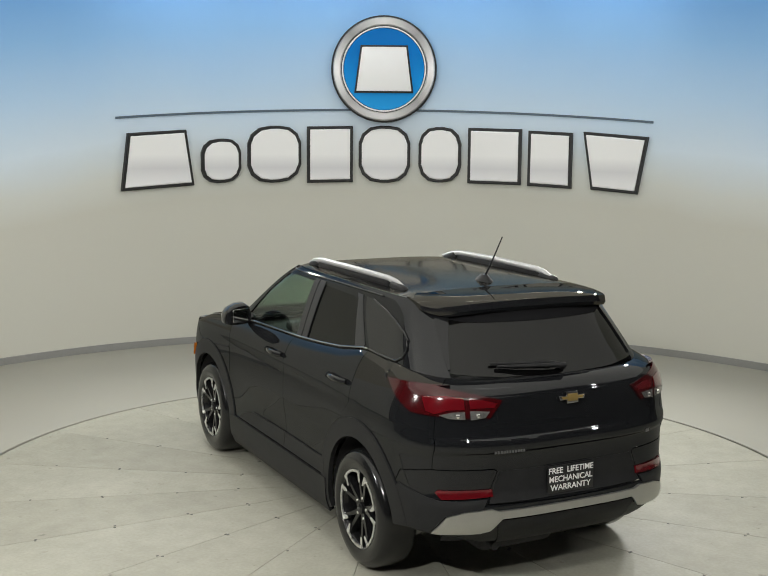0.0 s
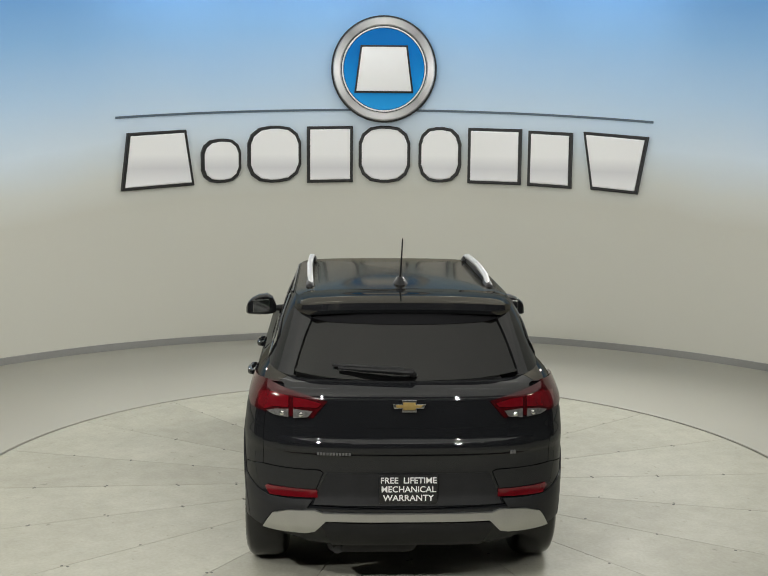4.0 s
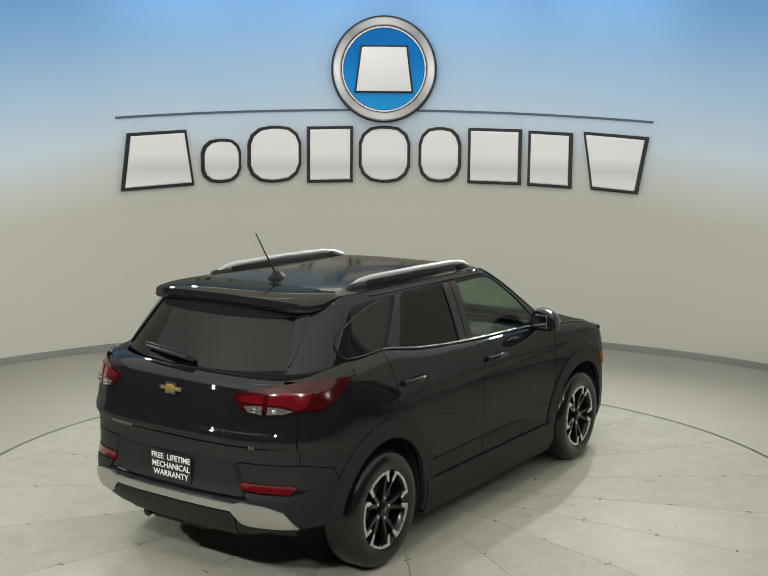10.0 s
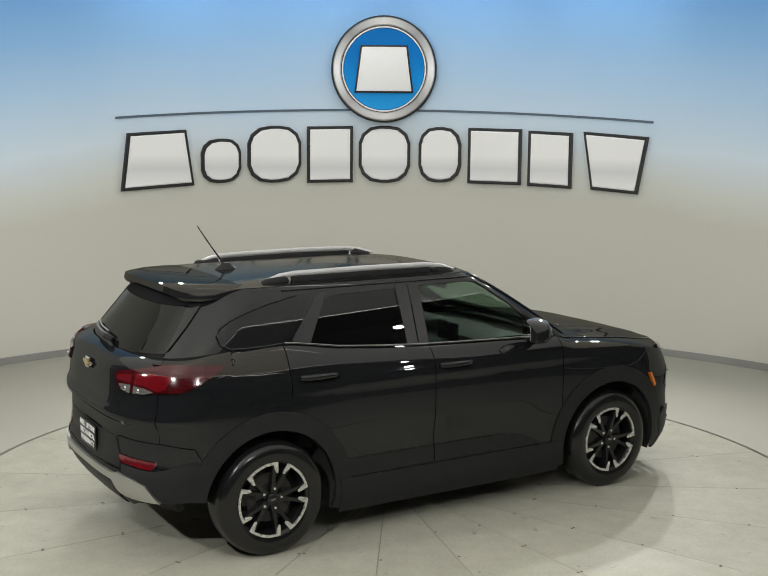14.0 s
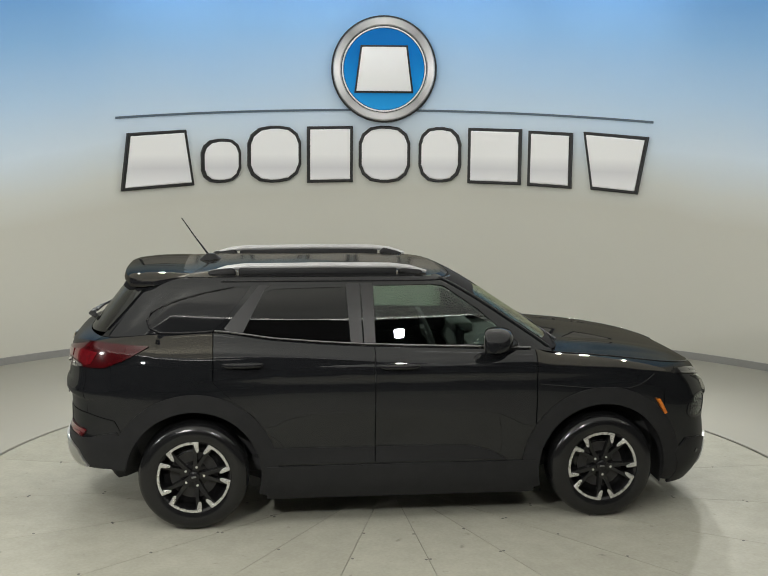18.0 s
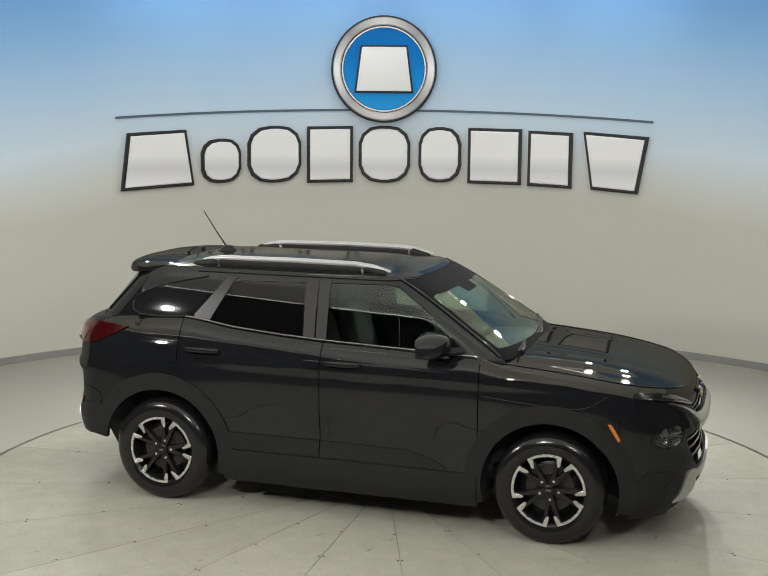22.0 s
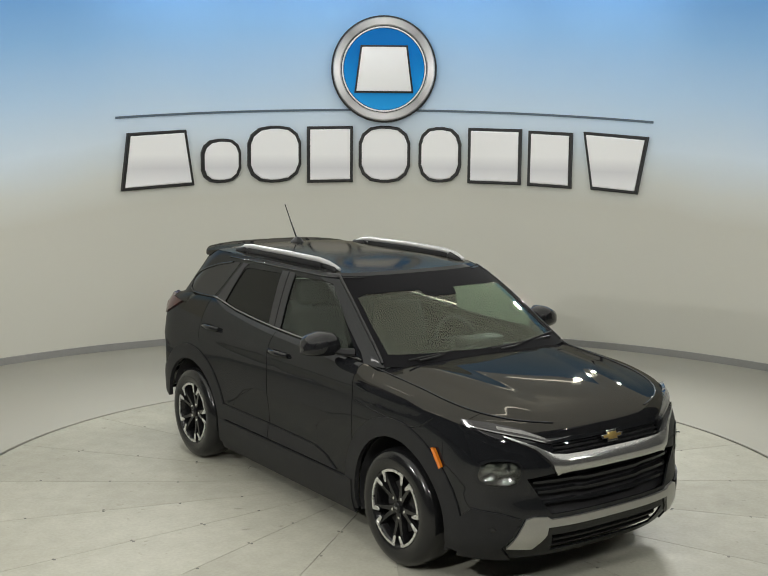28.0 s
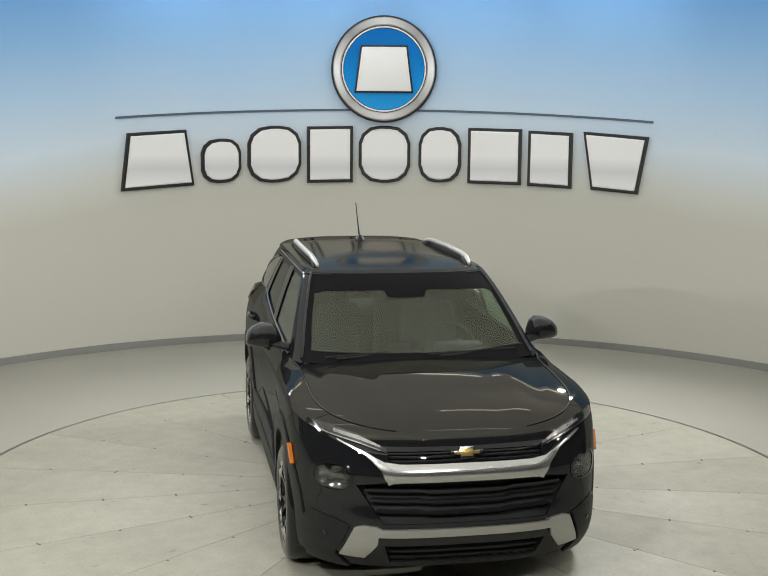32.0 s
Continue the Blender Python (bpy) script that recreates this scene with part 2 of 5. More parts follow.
def deck_paint():
    """Worn off-white deck paint: each panel a little different, with faint stains and scuffs."""
    m = material("off_white_painted_deck", (0.41, 0.405, 0.365), 0.55, bump=0.25, bump_scale=22, spec=0.3)
    nt = m.node_tree
    pb = nt.nodes["Principled BSDF"]
    tc = nt.nodes.new("ShaderNodeTexCoord")
    info = nt.nodes.new("ShaderNodeObjectInfo")
    shift = nt.nodes.new("ShaderNodeVectorMath")
    shift.operation = "MULTIPLY_ADD"
    shift.inputs[1].default_value = (1, 1, 1)
    away = nt.nodes.new("ShaderNodeCombineXYZ")
    far = nt.nodes.new("ShaderNodeMath")
    far.operation, far.inputs[1].default_value = "MULTIPLY", 40.0
    nt.links.new(info.outputs["Random"], far.inputs[0])
    nt.links.new(far.outputs[0], away.inputs[0])
    nt.links.new(tc.outputs["Object"], shift.inputs[0])
    nt.links.new(away.outputs[0], shift.inputs[2])
    total = None
    for scale, lo, hi, detail in ((1.1, 0.92, 1.07, 5), (7.0, 0.94, 1.05, 6), (45.0, 0.95, 1.04, 3)):
        n = nt.nodes.new("ShaderNodeTexNoise")
        n.inputs["Scale"].default_value, n.inputs["Detail"].default_value = scale, detail
        nt.links.new(shift.outputs[0], n.inputs["Vector"])
        r = nt.nodes.new("ShaderNodeMapRange")
        r.inputs[1].default_value, r.inputs[2].default_value, r.inputs[3].default_value, r.inputs[4].default_value = 0.3, 0.7, lo, hi
        nt.links.new(n.outputs["Fac"], r.inputs[0])
        if total is None:
            total = r.outputs[0]
        else:
            mu = nt.nodes.new("ShaderNodeMath")
            mu.operation = "MULTIPLY"
            nt.links.new(total, mu.inputs[0])
            nt.links.new(r.outputs[0], mu.inputs[1])
            total = mu.outputs[0]
    # scuffs: sparse darker flecks
    sn = nt.nodes.new("ShaderNodeTexNoise")
    sn.inputs["Scale"].default_value, sn.inputs["Detail"].default_value = 11.0, 8
    nt.links.new(shift.outputs[0], sn.inputs["Vector"])
    sr = nt.nodes.new("ShaderNodeMapRange")
    sr.inputs[1].default_value, sr.inputs[2].default_value, sr.inputs[3].default_value, sr.inputs[4].default_value = 0.66, 0.78, 1.0, 0.62
    nt.links.new(sn.outputs["Fac"], sr.inputs[0])
    tint = nt.nodes.new("ShaderNodeMapRange")
    tint.inputs[3].default_value, tint.inputs[4].default_value = 0.955, 1.035
    nt.links.new(info.outputs["Random"], tint.inputs[0])
    for extra in (sr.outputs[0], tint.outputs[0]):
        mu = nt.nodes.new("ShaderNodeMath")
        mu.operation = "MULTIPLY"
        nt.links.new(total, mu.inputs[0])
        nt.links.new(extra, mu.inputs[1])
        total = mu.outputs[0]
    sc = nt.nodes.new("ShaderNodeVectorMath")
    sc.operation = "SCALE"
    sc.inputs[0].default_value = (0.366, 0.360, 0.300)
    nt.links.new(total, sc.inputs["Scale"])
    nt.links.new(sc.outputs[0], pb.inputs["Base Color"])
    rr = nt.nodes.new("ShaderNodeMapRange")
    rr.inputs[1].default_value, rr.inputs[2].default_value, rr.inputs[3].default_value, rr.inputs[4].default_value = 0.85, 1.1, 0.68, 0.50
    nt.links.new(total, rr.inputs[0])
    nt.links.new(rr.outputs[0], pb.inputs["Roughness"])
    return m


DISC = deck_paint()
FILLER = material("grimy_joint_filler", (0.265, 0.26, 0.222), 0.8, var=0.35, scale=4)


def wall_paint():
    """Warm grey wall; a graphic overlay's blue gradient is put into its upper part as paint."""
    m = bpy.data.materials.new("overlay_blue_wall_paint")
    m.use_nodes = True
    nt = m.node_tree
    b = nt.nodes["Principled BSDF"]
    b.inputs["Roughness"].default_value = 0.75
    tc = nt.nodes.new("ShaderNodeTexCoord")
    sep = nt.nodes.new("ShaderNodeSeparateXYZ")
    nt.links.new(tc.outputs["Object"], sep.inputs[0])
    # the blue comes lower towards the sides of the booth
    sq = nt.nodes.new("ShaderNodeMath")
    sq.operation = "MULTIPLY"
    nt.links.new(sep.outputs["X"], sq.inputs[0])
    nt.links.new(sep.outputs["X"], sq.inputs[1])
    mad = nt.nodes.new("ShaderNodeMath")
    mad.operation, mad.inputs[1].default_value = "MULTIPLY_ADD", 0.022
    nt.links.new(sq.outputs[0], mad.inputs[0])
    nt.links.new(sep.outputs["Z"], mad.inputs[2])
    nz = nt.nodes.new("ShaderNodeTexNoise")
    nz.inputs["Scale"].default_value, nz.inputs["Detail"].default_value = 0.7, 4
    nt.links.new(tc.outputs["Object"], nz.inputs["Vector"])
    wob = nt.nodes.new("ShaderNodeMath")
    wob.operation, wob.inputs[1].default_value = "MULTIPLY_ADD", 0.25
    nt.links.new(nz.outputs["Fac"], wob.inputs[0])
    nt.links.new(mad.outputs[0], wob.inputs[2])
    mr = nt.nodes.new("ShaderNodeMapRange")
    mr.inputs[1].default_value, mr.inputs[2].default_value = 1.9, 4.25
    nt.links.new(wob.outputs[0], mr.inputs[0])
    ramp = nt.nodes.new("ShaderNodeValToRGB")
    nt.links.new(mr.outputs[0], ramp.inputs[0])
    e = ramp.color_ramp.elements
    e[0].position, e[0].color = 0.0, (0.60, 0.595, 0.535, 1)
    e[1].position, e[1].color = 1.0, (0.19, 0.44, 0.84, 1)
    for p, c in ((0.13, (0.66, 0.68, 0.65, 1)), (0.30, (0.68, 0.79, 0.90, 1)), (0.55, (0.48, 0.68, 0.92, 1)), (0.80, (0.29, 0.54, 0.88, 1))):
        k = e.new(p)
        k.color = c
    # the added blue ends at the sides of the booth
    ax = nt.nodes.new("ShaderNodeMath")
    ax.operation = "ABSOLUTE"
    nt.links.new(sep.outputs["X"], ax.inputs[0])
    end = nt.nodes.new("ShaderNodeMapRange")
    end.inputs[1].default_value, end.inputs[2].default_value = 4.2, 4.6
    nt.links.new(ax.outputs[0], end.inputs[0])
    front = nt.nodes.new("ShaderNodeMix")
    front.data_type = "RGBA"
    front.inputs["B"].default_value = (0.60, 0.595, 0.535, 1)
    nt.links.new(end.outputs[0], front.inputs["Factor"])
    nt.links.new(ramp.outputs[0], front.inputs["A"])
    fine = nt.nodes.new("ShaderNodeTexNoise")
    fine.inputs["Scale"].default_value = 160
    nt.links.new(tc.outputs["Object"], fine.inputs["Vector"])
    bp = nt.nodes.new("ShaderNodeBump")
    bp.inputs["Strength"].default_value, bp.inputs["Distance"].default_value = 0.08, 0.002
    nt.links.new(fine.outputs["Fac"], bp.inputs["Height"])
    nt.links.new(bp.outputs[0], b.inputs["Normal"])
    nt.links.new(front.outputs["Result"], b.inputs["Base Color"])
    return m


WALL = wall_paint()


# ---- mesh helpers ----
def part(name, bm, mat, parent=None, label=""):
    """Links a bmesh (or a mesh) as one object under a thing or a part."""
    if isinstance(bm, bmesh.types.BMesh):
        me = bpy.data.meshes.new(name)
        bm.to_mesh(me)
        bm.free()
    else:
        me = bm
    if not me.materials:
        me.materials.append(mat)
    ob = new(name, me)
    ob.parent = parent
    if label:
        tagged(ob, label)
    return ob


def smooth(bm, angle=40):
    for f in bm.faces:
        f.smooth = True
    lim = radians(angle)
    for e in bm.edges:
        if len(e.link_faces) == 2 and e.calc_face_angle(0) > lim:
            e.smooth = False
    return bm


def rbox(sx, sy, sz, at=(0, 0, 0), bevel=0.01, seg=2, rot=None, taper=1.0):
    bm = bmesh.new()
    bmesh.ops.create_cube(bm, size=1)
    for v in bm.verts:
        k = taper if v.co.z > 0 else 1.0
        v.co = Vector((v.co.x * sx * k, v.co.y * sy * k, v.co.z * sz))
    if bevel > 0:
        bmesh.ops.bevel(bm, geom=bm.edges[:], offset=bevel, segments=seg, profile=0.5, affect="EDGES")
    m = Matrix.Translation(at)
    if rot:
        m = m @ Euler([radians(a) for a in rot]).to_matrix().to_4x4()
    bmesh.ops.transform(bm, matrix=m, verts=bm.verts)
    return smooth(bm)


def lathe(profile, n=48, axis="Z", at=(0, 0, 0), a0=0.0, a1=360.0):
    """Turns (radius, height) points round an axis."""
    full = abs(a1 - a0) >= 359.9
    m = n if full else n + 1
    bm = bmesh.new()
    rows = []
    for k in range(m):
        a = radians(a0 + (a1 - a0) * k / n)
        c, s = math.cos(a), math.sin(a)
        row = []
        for r, h in profile:
            p = {"Z": (r * c, r * s, h), "Y": (r * c, h, r * s), "X": (h, r * c, r * s)}[axis]
            row.append(bm.verts.new(Vector(p) + Vector(at)))
        rows.append(row)
    for k in range(n):
        p, q = rows[k], rows[(k + 1) % m]
        for j in range(len(profile) - 1):
            bm.faces.new((p[j], q[j], q[j + 1], p[j + 1]))
    bmesh.ops.remove_doubles(bm, verts=bm.verts, dist=1e-6)
    bmesh.ops.recalc_face_normals(bm, faces=bm.faces)
    return smooth(bm, 35)


def loft(sections, closed=True, caps=True):
    """Joins equal rings of points."""
    bm = bmesh.new()
    rings = [[bm.verts.new(p) for p in ring] for ring in sections]
    n = len(rings[0])
    for a, b in zip(rings, rings[1:]):
        for j in range(n if closed else n - 1):
            bm.faces.new((a[j], a[(j + 1) % n], b[(j + 1) % n], b[j]))
    if caps and closed:
        bm.faces.new(rings[0])
        bm.faces.new(rings[-1])
    bmesh.ops.recalc_face_normals(bm, faces=bm.faces)
    return smooth(bm, 40)


def tube(path, radius, n=10, flat=1.0):
    """A bar of round or flattened section along a path."""
    pts = [Vector(p) for p in path]
    rings = []
    for i, p in enumerate(pts):
        d = (pts[min(i + 1, len(pts) - 1)] - pts[max(i - 1, 0)]).normalized()
        up = Vector((0, 0, 1)) if abs(d.z) < 0.9 else Vector((1, 0, 0))
        u = d.cross(up).normalized()
        w = u.cross(d).normalized()
        r = radius[i] if isinstance(radius, (list, tuple)) else radius
        rings.append([p + u * (r * math.cos(2 * math.pi * k / n)) + w * (r * flat * math.sin(2 * math.pi * k / n)) for k in range(n)])
    return loft(rings)


def prism(points, depth, at=None, bevel=0.0):
    """A flat outline in x, y, given thickness along z."""
    bm = bmesh.new()
    f = bm.faces.new([bm.verts.new((x, y, 0)) for x, y in points])
    r = bmesh.ops.extrude_face_region(bm, geom=[f])
    bmesh.ops.translate(bm, vec=(0, 0, depth), verts=[v for v in r["geom"] if isinstance(v, bmesh.types.BMVert)])
    bmesh.ops.recalc_face_normals(bm, faces=bm.faces)
    if bevel > 0:
        top = [e for e in bm.edges if all(v.co.z > depth * 0.5 for v in e.verts)] if depth > 0 else []
        bmesh.ops.bevel(bm, geom=top, offset=bevel, segments=2, profile=0.5, affect="EDGES")
    if at is not None:
        bmesh.ops.transform(bm, matrix=at, verts=bm.verts)
    return smooth(bm, 30)


def pchip(pairs):
    """A smooth curve through (t, value) pairs that never overshoots."""
    t = [p[0] for p in pairs]
    v = [p[1] for p in pairs]
    h = [b - a for a, b in zip(t, t[1:])]
    d = [(b - a) / k for a, b, k in zip(v, v[1:], h)]
    m = [d[0]]
    for i in range(1, len(d)):
        m.append(0.0 if d[i - 1] * d[i] <= 0 else 3 * (h[i - 1] + h[i]) / ((2 * h[i] + h[i - 1]) / d[i - 1] + (h[i] + 2 * h[i - 1]) / d[i]))
    m.append(d[-1])

    def f(x):
        if x <= t[0]:
            return v[0] + m[0] * (x - t[0])
        if x >= t[-1]:
            return v[-1] + m[-1] * (x - t[-1])
        i = next(k for k in range(len(h)) if x <= t[k + 1])
        u = (x - t[i]) / h[i]
        a, b = u * u * (3 - 2 * u), u * u * (u - 1)
        return v[i] * (1 - a) + v[i + 1] * a + h[i] * (m[i] * (u * u * u - 2 * u * u + u) + m[i + 1] * b)
    return f


def bump(x, width):
    u = abs(x) / width
    return 0.0 if u >= 1 else (1 - u * u) ** 2


# ---- the round booth ----
R_WALL, H_WALL, R_DISC, R_CEIL = 5.52, 4.04, 3.02, 6.1
OPEN = 84


def arc_wall(name, mat, r0, r1, z0, z1, a0, a1, n, bevel=0.0):
    bm = bmesh.new()
    rings = []
    for k in range(n + 1):
        a = radians(a0 + (a1 - a0) * k / n)
        c, s = math.sin(a), math.cos(a)
        sec = [(r0, z0), (r0, z1 - bevel), (r0 + bevel, z1), (r1, z1), (r1, z0)]
        rings.append([(r * c, r * s, z) for r, z in sec])
    return part(name, loft(rings), mat)


tagged(arc_wall("wall_round", WALL, R_WALL, R_WALL + 0.14, 0, H_WALL, -OPEN, OPEN, 160), "curved warm grey wall with an overlay's blue gradient put into its paint", kind="structure")
tagged(arc_wall("baseboard", BASE, R_WALL - 0.014, R_WALL - 0.001, 0, 0.078, -OPEN, OPEN, 160, 0.004), "grey vinyl baseboard along the foot of the curved wall", kind="structure")

floor = part("floor", lathe([(R_DISC + 0.036, -0.05), (R_DISC + 0.036, -0.004), (R_DISC + 0.040, 0.0), (R_WALL + 0.2, 0.0), (R_WALL + 0.2, -0.06)], 160), FLOOR)
tagged(floor, "grey painted concrete floor round the turntable", kind="structure")
pit = part("turntable_pit", lathe([(0.0, -0.12), (R_DISC + 0.08, -0.12), (R_DISC + 0.08, -0.05), (R_DISC + 0.036, -0.05)], 120), GROOVE)
tagged(pit, "dark narrow gap round the turntable", kind="structure")

bm = bmesh.new()
bmesh.ops.create_grid(bm, x_segments=1, y_segments=1, size=1)
for v in bm.verts:
    v.co = Vector((v.co.x * 9.0, -5.8 + v.co.y * 6.8, -0.062))
tagged(part("hall_floor", bm, HALL_FLOOR), "dark concrete floor of the hall behind the opening", kind="structure")
ceil = part("ceiling", lathe([(0.0, H_WALL + 0.004), (R_CEIL, H_WALL + 0.004), (R_CEIL, H_WALL + 0.1), (0.0, H_WALL + 0.1)], 96), CEIL)
tagged(ceil, "white ceiling over the round booth with an added fill glow", kind="structure")
strip_light = part("ceiling_edge_light", lathe([(R_CEIL + 0.002, H_WALL - 0.005), (R_CEIL + 0.035, H_WALL - 0.005), (R_CEIL + 0.035, H_WALL + 0.04), (R_CEIL + 0.002, H_WALL + 0.04)], 96, "Z", (0, 0, 0), 180, 360), STRIP)
tagged(strip_light, "thin glowing light strip along the ceiling edge", "light strip")
for name, size, at in (("wall_wing_left", (3.4, 0.12, 5.2), (-7.36, 0.45, 2.54)), ("wall_wing_right", (3.4, 0.12, 5.2), (7.36, 0.45, 2.54)),
                       ("wall_hall_left", (0.12, 12.8, 5.2), (-9.0, -6.0, 2.54)), ("wall_hall_right", (0.12, 12.8, 5.2), (9.0, -6.0, 2.54)), ("wall_hall_back", (18.1, 0.12, 5.2), (0, -12.4, 2.54)),
                       ("ceiling_hall", (18.1, 12.9, 0.1), (0, -6.0, 5.2))):
    tagged(part(name, rbox(*size, at, 0.0), HALL), "dark painted plain hall surface behind the camera", kind="structure")

TUBE = material("glowing_tube", (0.9, 0.9, 0.9), 0.4, emit=((1.0, 0.98, 0.93), 9.0))
proto_tube = None
for x, y, turn in ((-0.75, 4.95, 9), (0.75, 4.95, -9), (-2.2, 4.5, 26), (2.2, 4.5, -26), (-1.25, 1.2, 0), (1.25, 1.2, 0), (-1.25, -1.2, 0), (1.25, -1.2, 0)):
    if proto_tube is None:
        proto_tube = tagged(new("tube_light"), "white ceiling tube light with glowing tube", "ceiling light", "tube lights on the ceiling")
        part("housing", rbox(1.24, 0.09, 0.04, (0, 0, -0.02), 0.008), SIGN_SILVER, proto_tube)
        part("tube", tube([(-0.58, 0, -0.055), (0.58, 0, -0.055)], 0.015, 10), TUBE, proto_tube)
        proto_tube.matrix_basis = pose(x, y, H_WALL + 0.004, 0, 0, turn)
    else:
        copy_thing(proto_tube, pose(x, y, H_WALL + 0.004, 0, 0, turn))

# ---- graphic overlay logo, added as a raised sign on the wall ----
sign = tagged(new("wall_sign"), "silver and blue overlay logo added as a wall sign with round badge and raised plates", "sign")


def on_wall(az, z, depth):
    r = R_WALL - depth
    a = radians(az)
    return Vector((r * math.sin(a), r * math.cos(a), z))


def chain(outline, f):
    """Lowest and highest point of an outline at a place across it."""
    hits = []
    for (a, b), (c, d) in zip(outline, outline[1:] + outline[:1]):
        if min(a, c) <= f <= max(a, c) and abs(c - a) > 1e-6:
            hits.append(b + (d - b) * (f - a) / (c - a))
    return min(hits), max(hits)


def sign_plate(name, outline, az0, az1, z0, z1, d0, d1, mat, parent, lean=0.0, edge=0.012):
    """A raised plate of a plain outline that follows the wall's curve."""
    fs = sorted({0.002, 0.998} | {k / 10 for k in range(1, 10)} | {round(min(0.998, max(0.002, p[0])), 4) for p in outline})
    rings = []
    for f in fs:
        az = az0 + (az1 - az0) * f
        lo, hi = chain(outline, f)
        a, b = z0 + (z1 - z0) * lo + lean * (f - 0.5), z0 + (z1 - z0) * hi + lean * (f - 0.5)
        e = min(edge, (b - a) * 0.3)
        rings.append([on_wall(az, a, d0), on_wall(az, b, d0), on_wall(az, b, d1 - edge), on_wall(az, b - e, d1), on_wall(az, a + e, d1), on_wall(az, a, d1 - edge)])
    return part(name, loft(rings), mat, parent)


FLARED = [(0, 0), (1, 0), (0.90, 1), (0.10, 1)]
ROUND = [(0.0, 0.30), (0.07, 0.14), (0.22, 0.03), (0.42, 0.0), (0.58, 0.0), (0.78, 0.03), (0.93, 0.14), (1.0, 0.30), (1.0, 0.70), (0.93, 0.86), (0.78, 0.97), (0.58, 1.0), (0.42, 1.0), (0.22, 0.97), (0.07, 0.86), (0.0, 0.70)]
BLOCK = [(0, 0), (1, 0), (1, 1), (0, 1)]
FUNNEL = [(0.14, 0), (0.86, 0), (1, 1), (0, 1)]
PLATES = [(FLARED, -32.6, -23.9, 1.80, 2.43, 0.05), (ROUND, -23.0, -18.2, 1.85, 2.35, 0.02), (ROUND, -17.4, -10.9, 1.85, 2.50, 0.02), (BLOCK, -10.2, -4.6, 1.85, 2.50, 0.01), (ROUND, -3.9, 2.4, 1.85, 2.51, 0.0),
          (ROUND, 3.4, 8.6, 1.86, 2.50, 0.0), (BLOCK, 9.4, 15.9, 1.85, 2.49, -0.01), (BLOCK, 16.7, 22.0, 1.83, 2.46, -0.02), (FUNNEL, 23.3, 31.0, 1.80, 2.44, -0.05)]
for outline, az0, az1, z0, z1, lean in PLATES:
    back = sign_plate("letter_plate", outline, az0, az1, z0, z1, 0.0, 0.055, SIGN_BLACK, sign, lean)
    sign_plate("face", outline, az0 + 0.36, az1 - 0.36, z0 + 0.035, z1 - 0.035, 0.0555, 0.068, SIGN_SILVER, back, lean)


def wall_disc(name, r0, r1, z, az, d0, d1, mat, parent):
    prof = [(r0, d0), (r0, d1 - 0.01), (r0 + 0.012, d1), (r1 - 0.012, d1), (r1, d1 - 0.01), (r1, d0)]
    if r0 <= 0:
        prof = [(0, d1), (r1 - 0.012, d1), (r1, d1 - 0.01), (r1, d0)]
    bm = lathe(prof, 72)
    at = on_wall(az, z, 0)
    m = Matrix.Translation(at) @ Matrix.Rotation(-radians(az), 4, "Z") @ Matrix.Rotation(radians(90), 4, "X")
    bmesh.ops.transform(bm, matrix=m, verts=bm.verts)
    return part(name, bm, mat, parent)


BZ, BA = 3.154, -0.9
badge = wall_disc("badge", 0, 0.608, BZ, BA, 0.0, 0.10, SIGN_BLACK, sign)
wall_disc("inner_ring", 0.468, 0.485, BZ, BA, 0.09, 0.118, SIGN_SILVER, badge)
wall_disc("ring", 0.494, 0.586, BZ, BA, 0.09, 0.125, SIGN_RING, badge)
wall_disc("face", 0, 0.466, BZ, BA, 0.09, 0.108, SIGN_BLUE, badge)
m = Matrix.Translation(on_wall(BA, BZ, 0)) @ Matrix.Rotation(-radians(BA), 4, "Z") @ Matrix.Rotation(radians(90), 4, "X")
bk = [(-0.34, -0.27), (0.34, -0.27), (0.27, 0.27), (-0.27, 0.27)]
part("centre_plate", prism(bk, 0.03, m @ Matrix.Translation((0, 0, 0.105)), 0.006), SIGN_BLACK, badge)
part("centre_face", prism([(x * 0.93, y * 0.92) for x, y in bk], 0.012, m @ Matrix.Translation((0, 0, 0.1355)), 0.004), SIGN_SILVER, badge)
rings = []
for k in range(41):
    az = -33.0 + 64.4 * k / 40
    u = (k - 20) / 20
    z = 2.690 - 0.115 * u * u
    rings.append([on_wall(az, z - 0.013, 0.001), on_wall(az, z + 0.013, 0.001), on_wall(az, z + 0.011, 0.014), on_wall(az, z - 0.011, 0.014)])
part("line_strip", loft(rings), SIGN_LINE, sign)

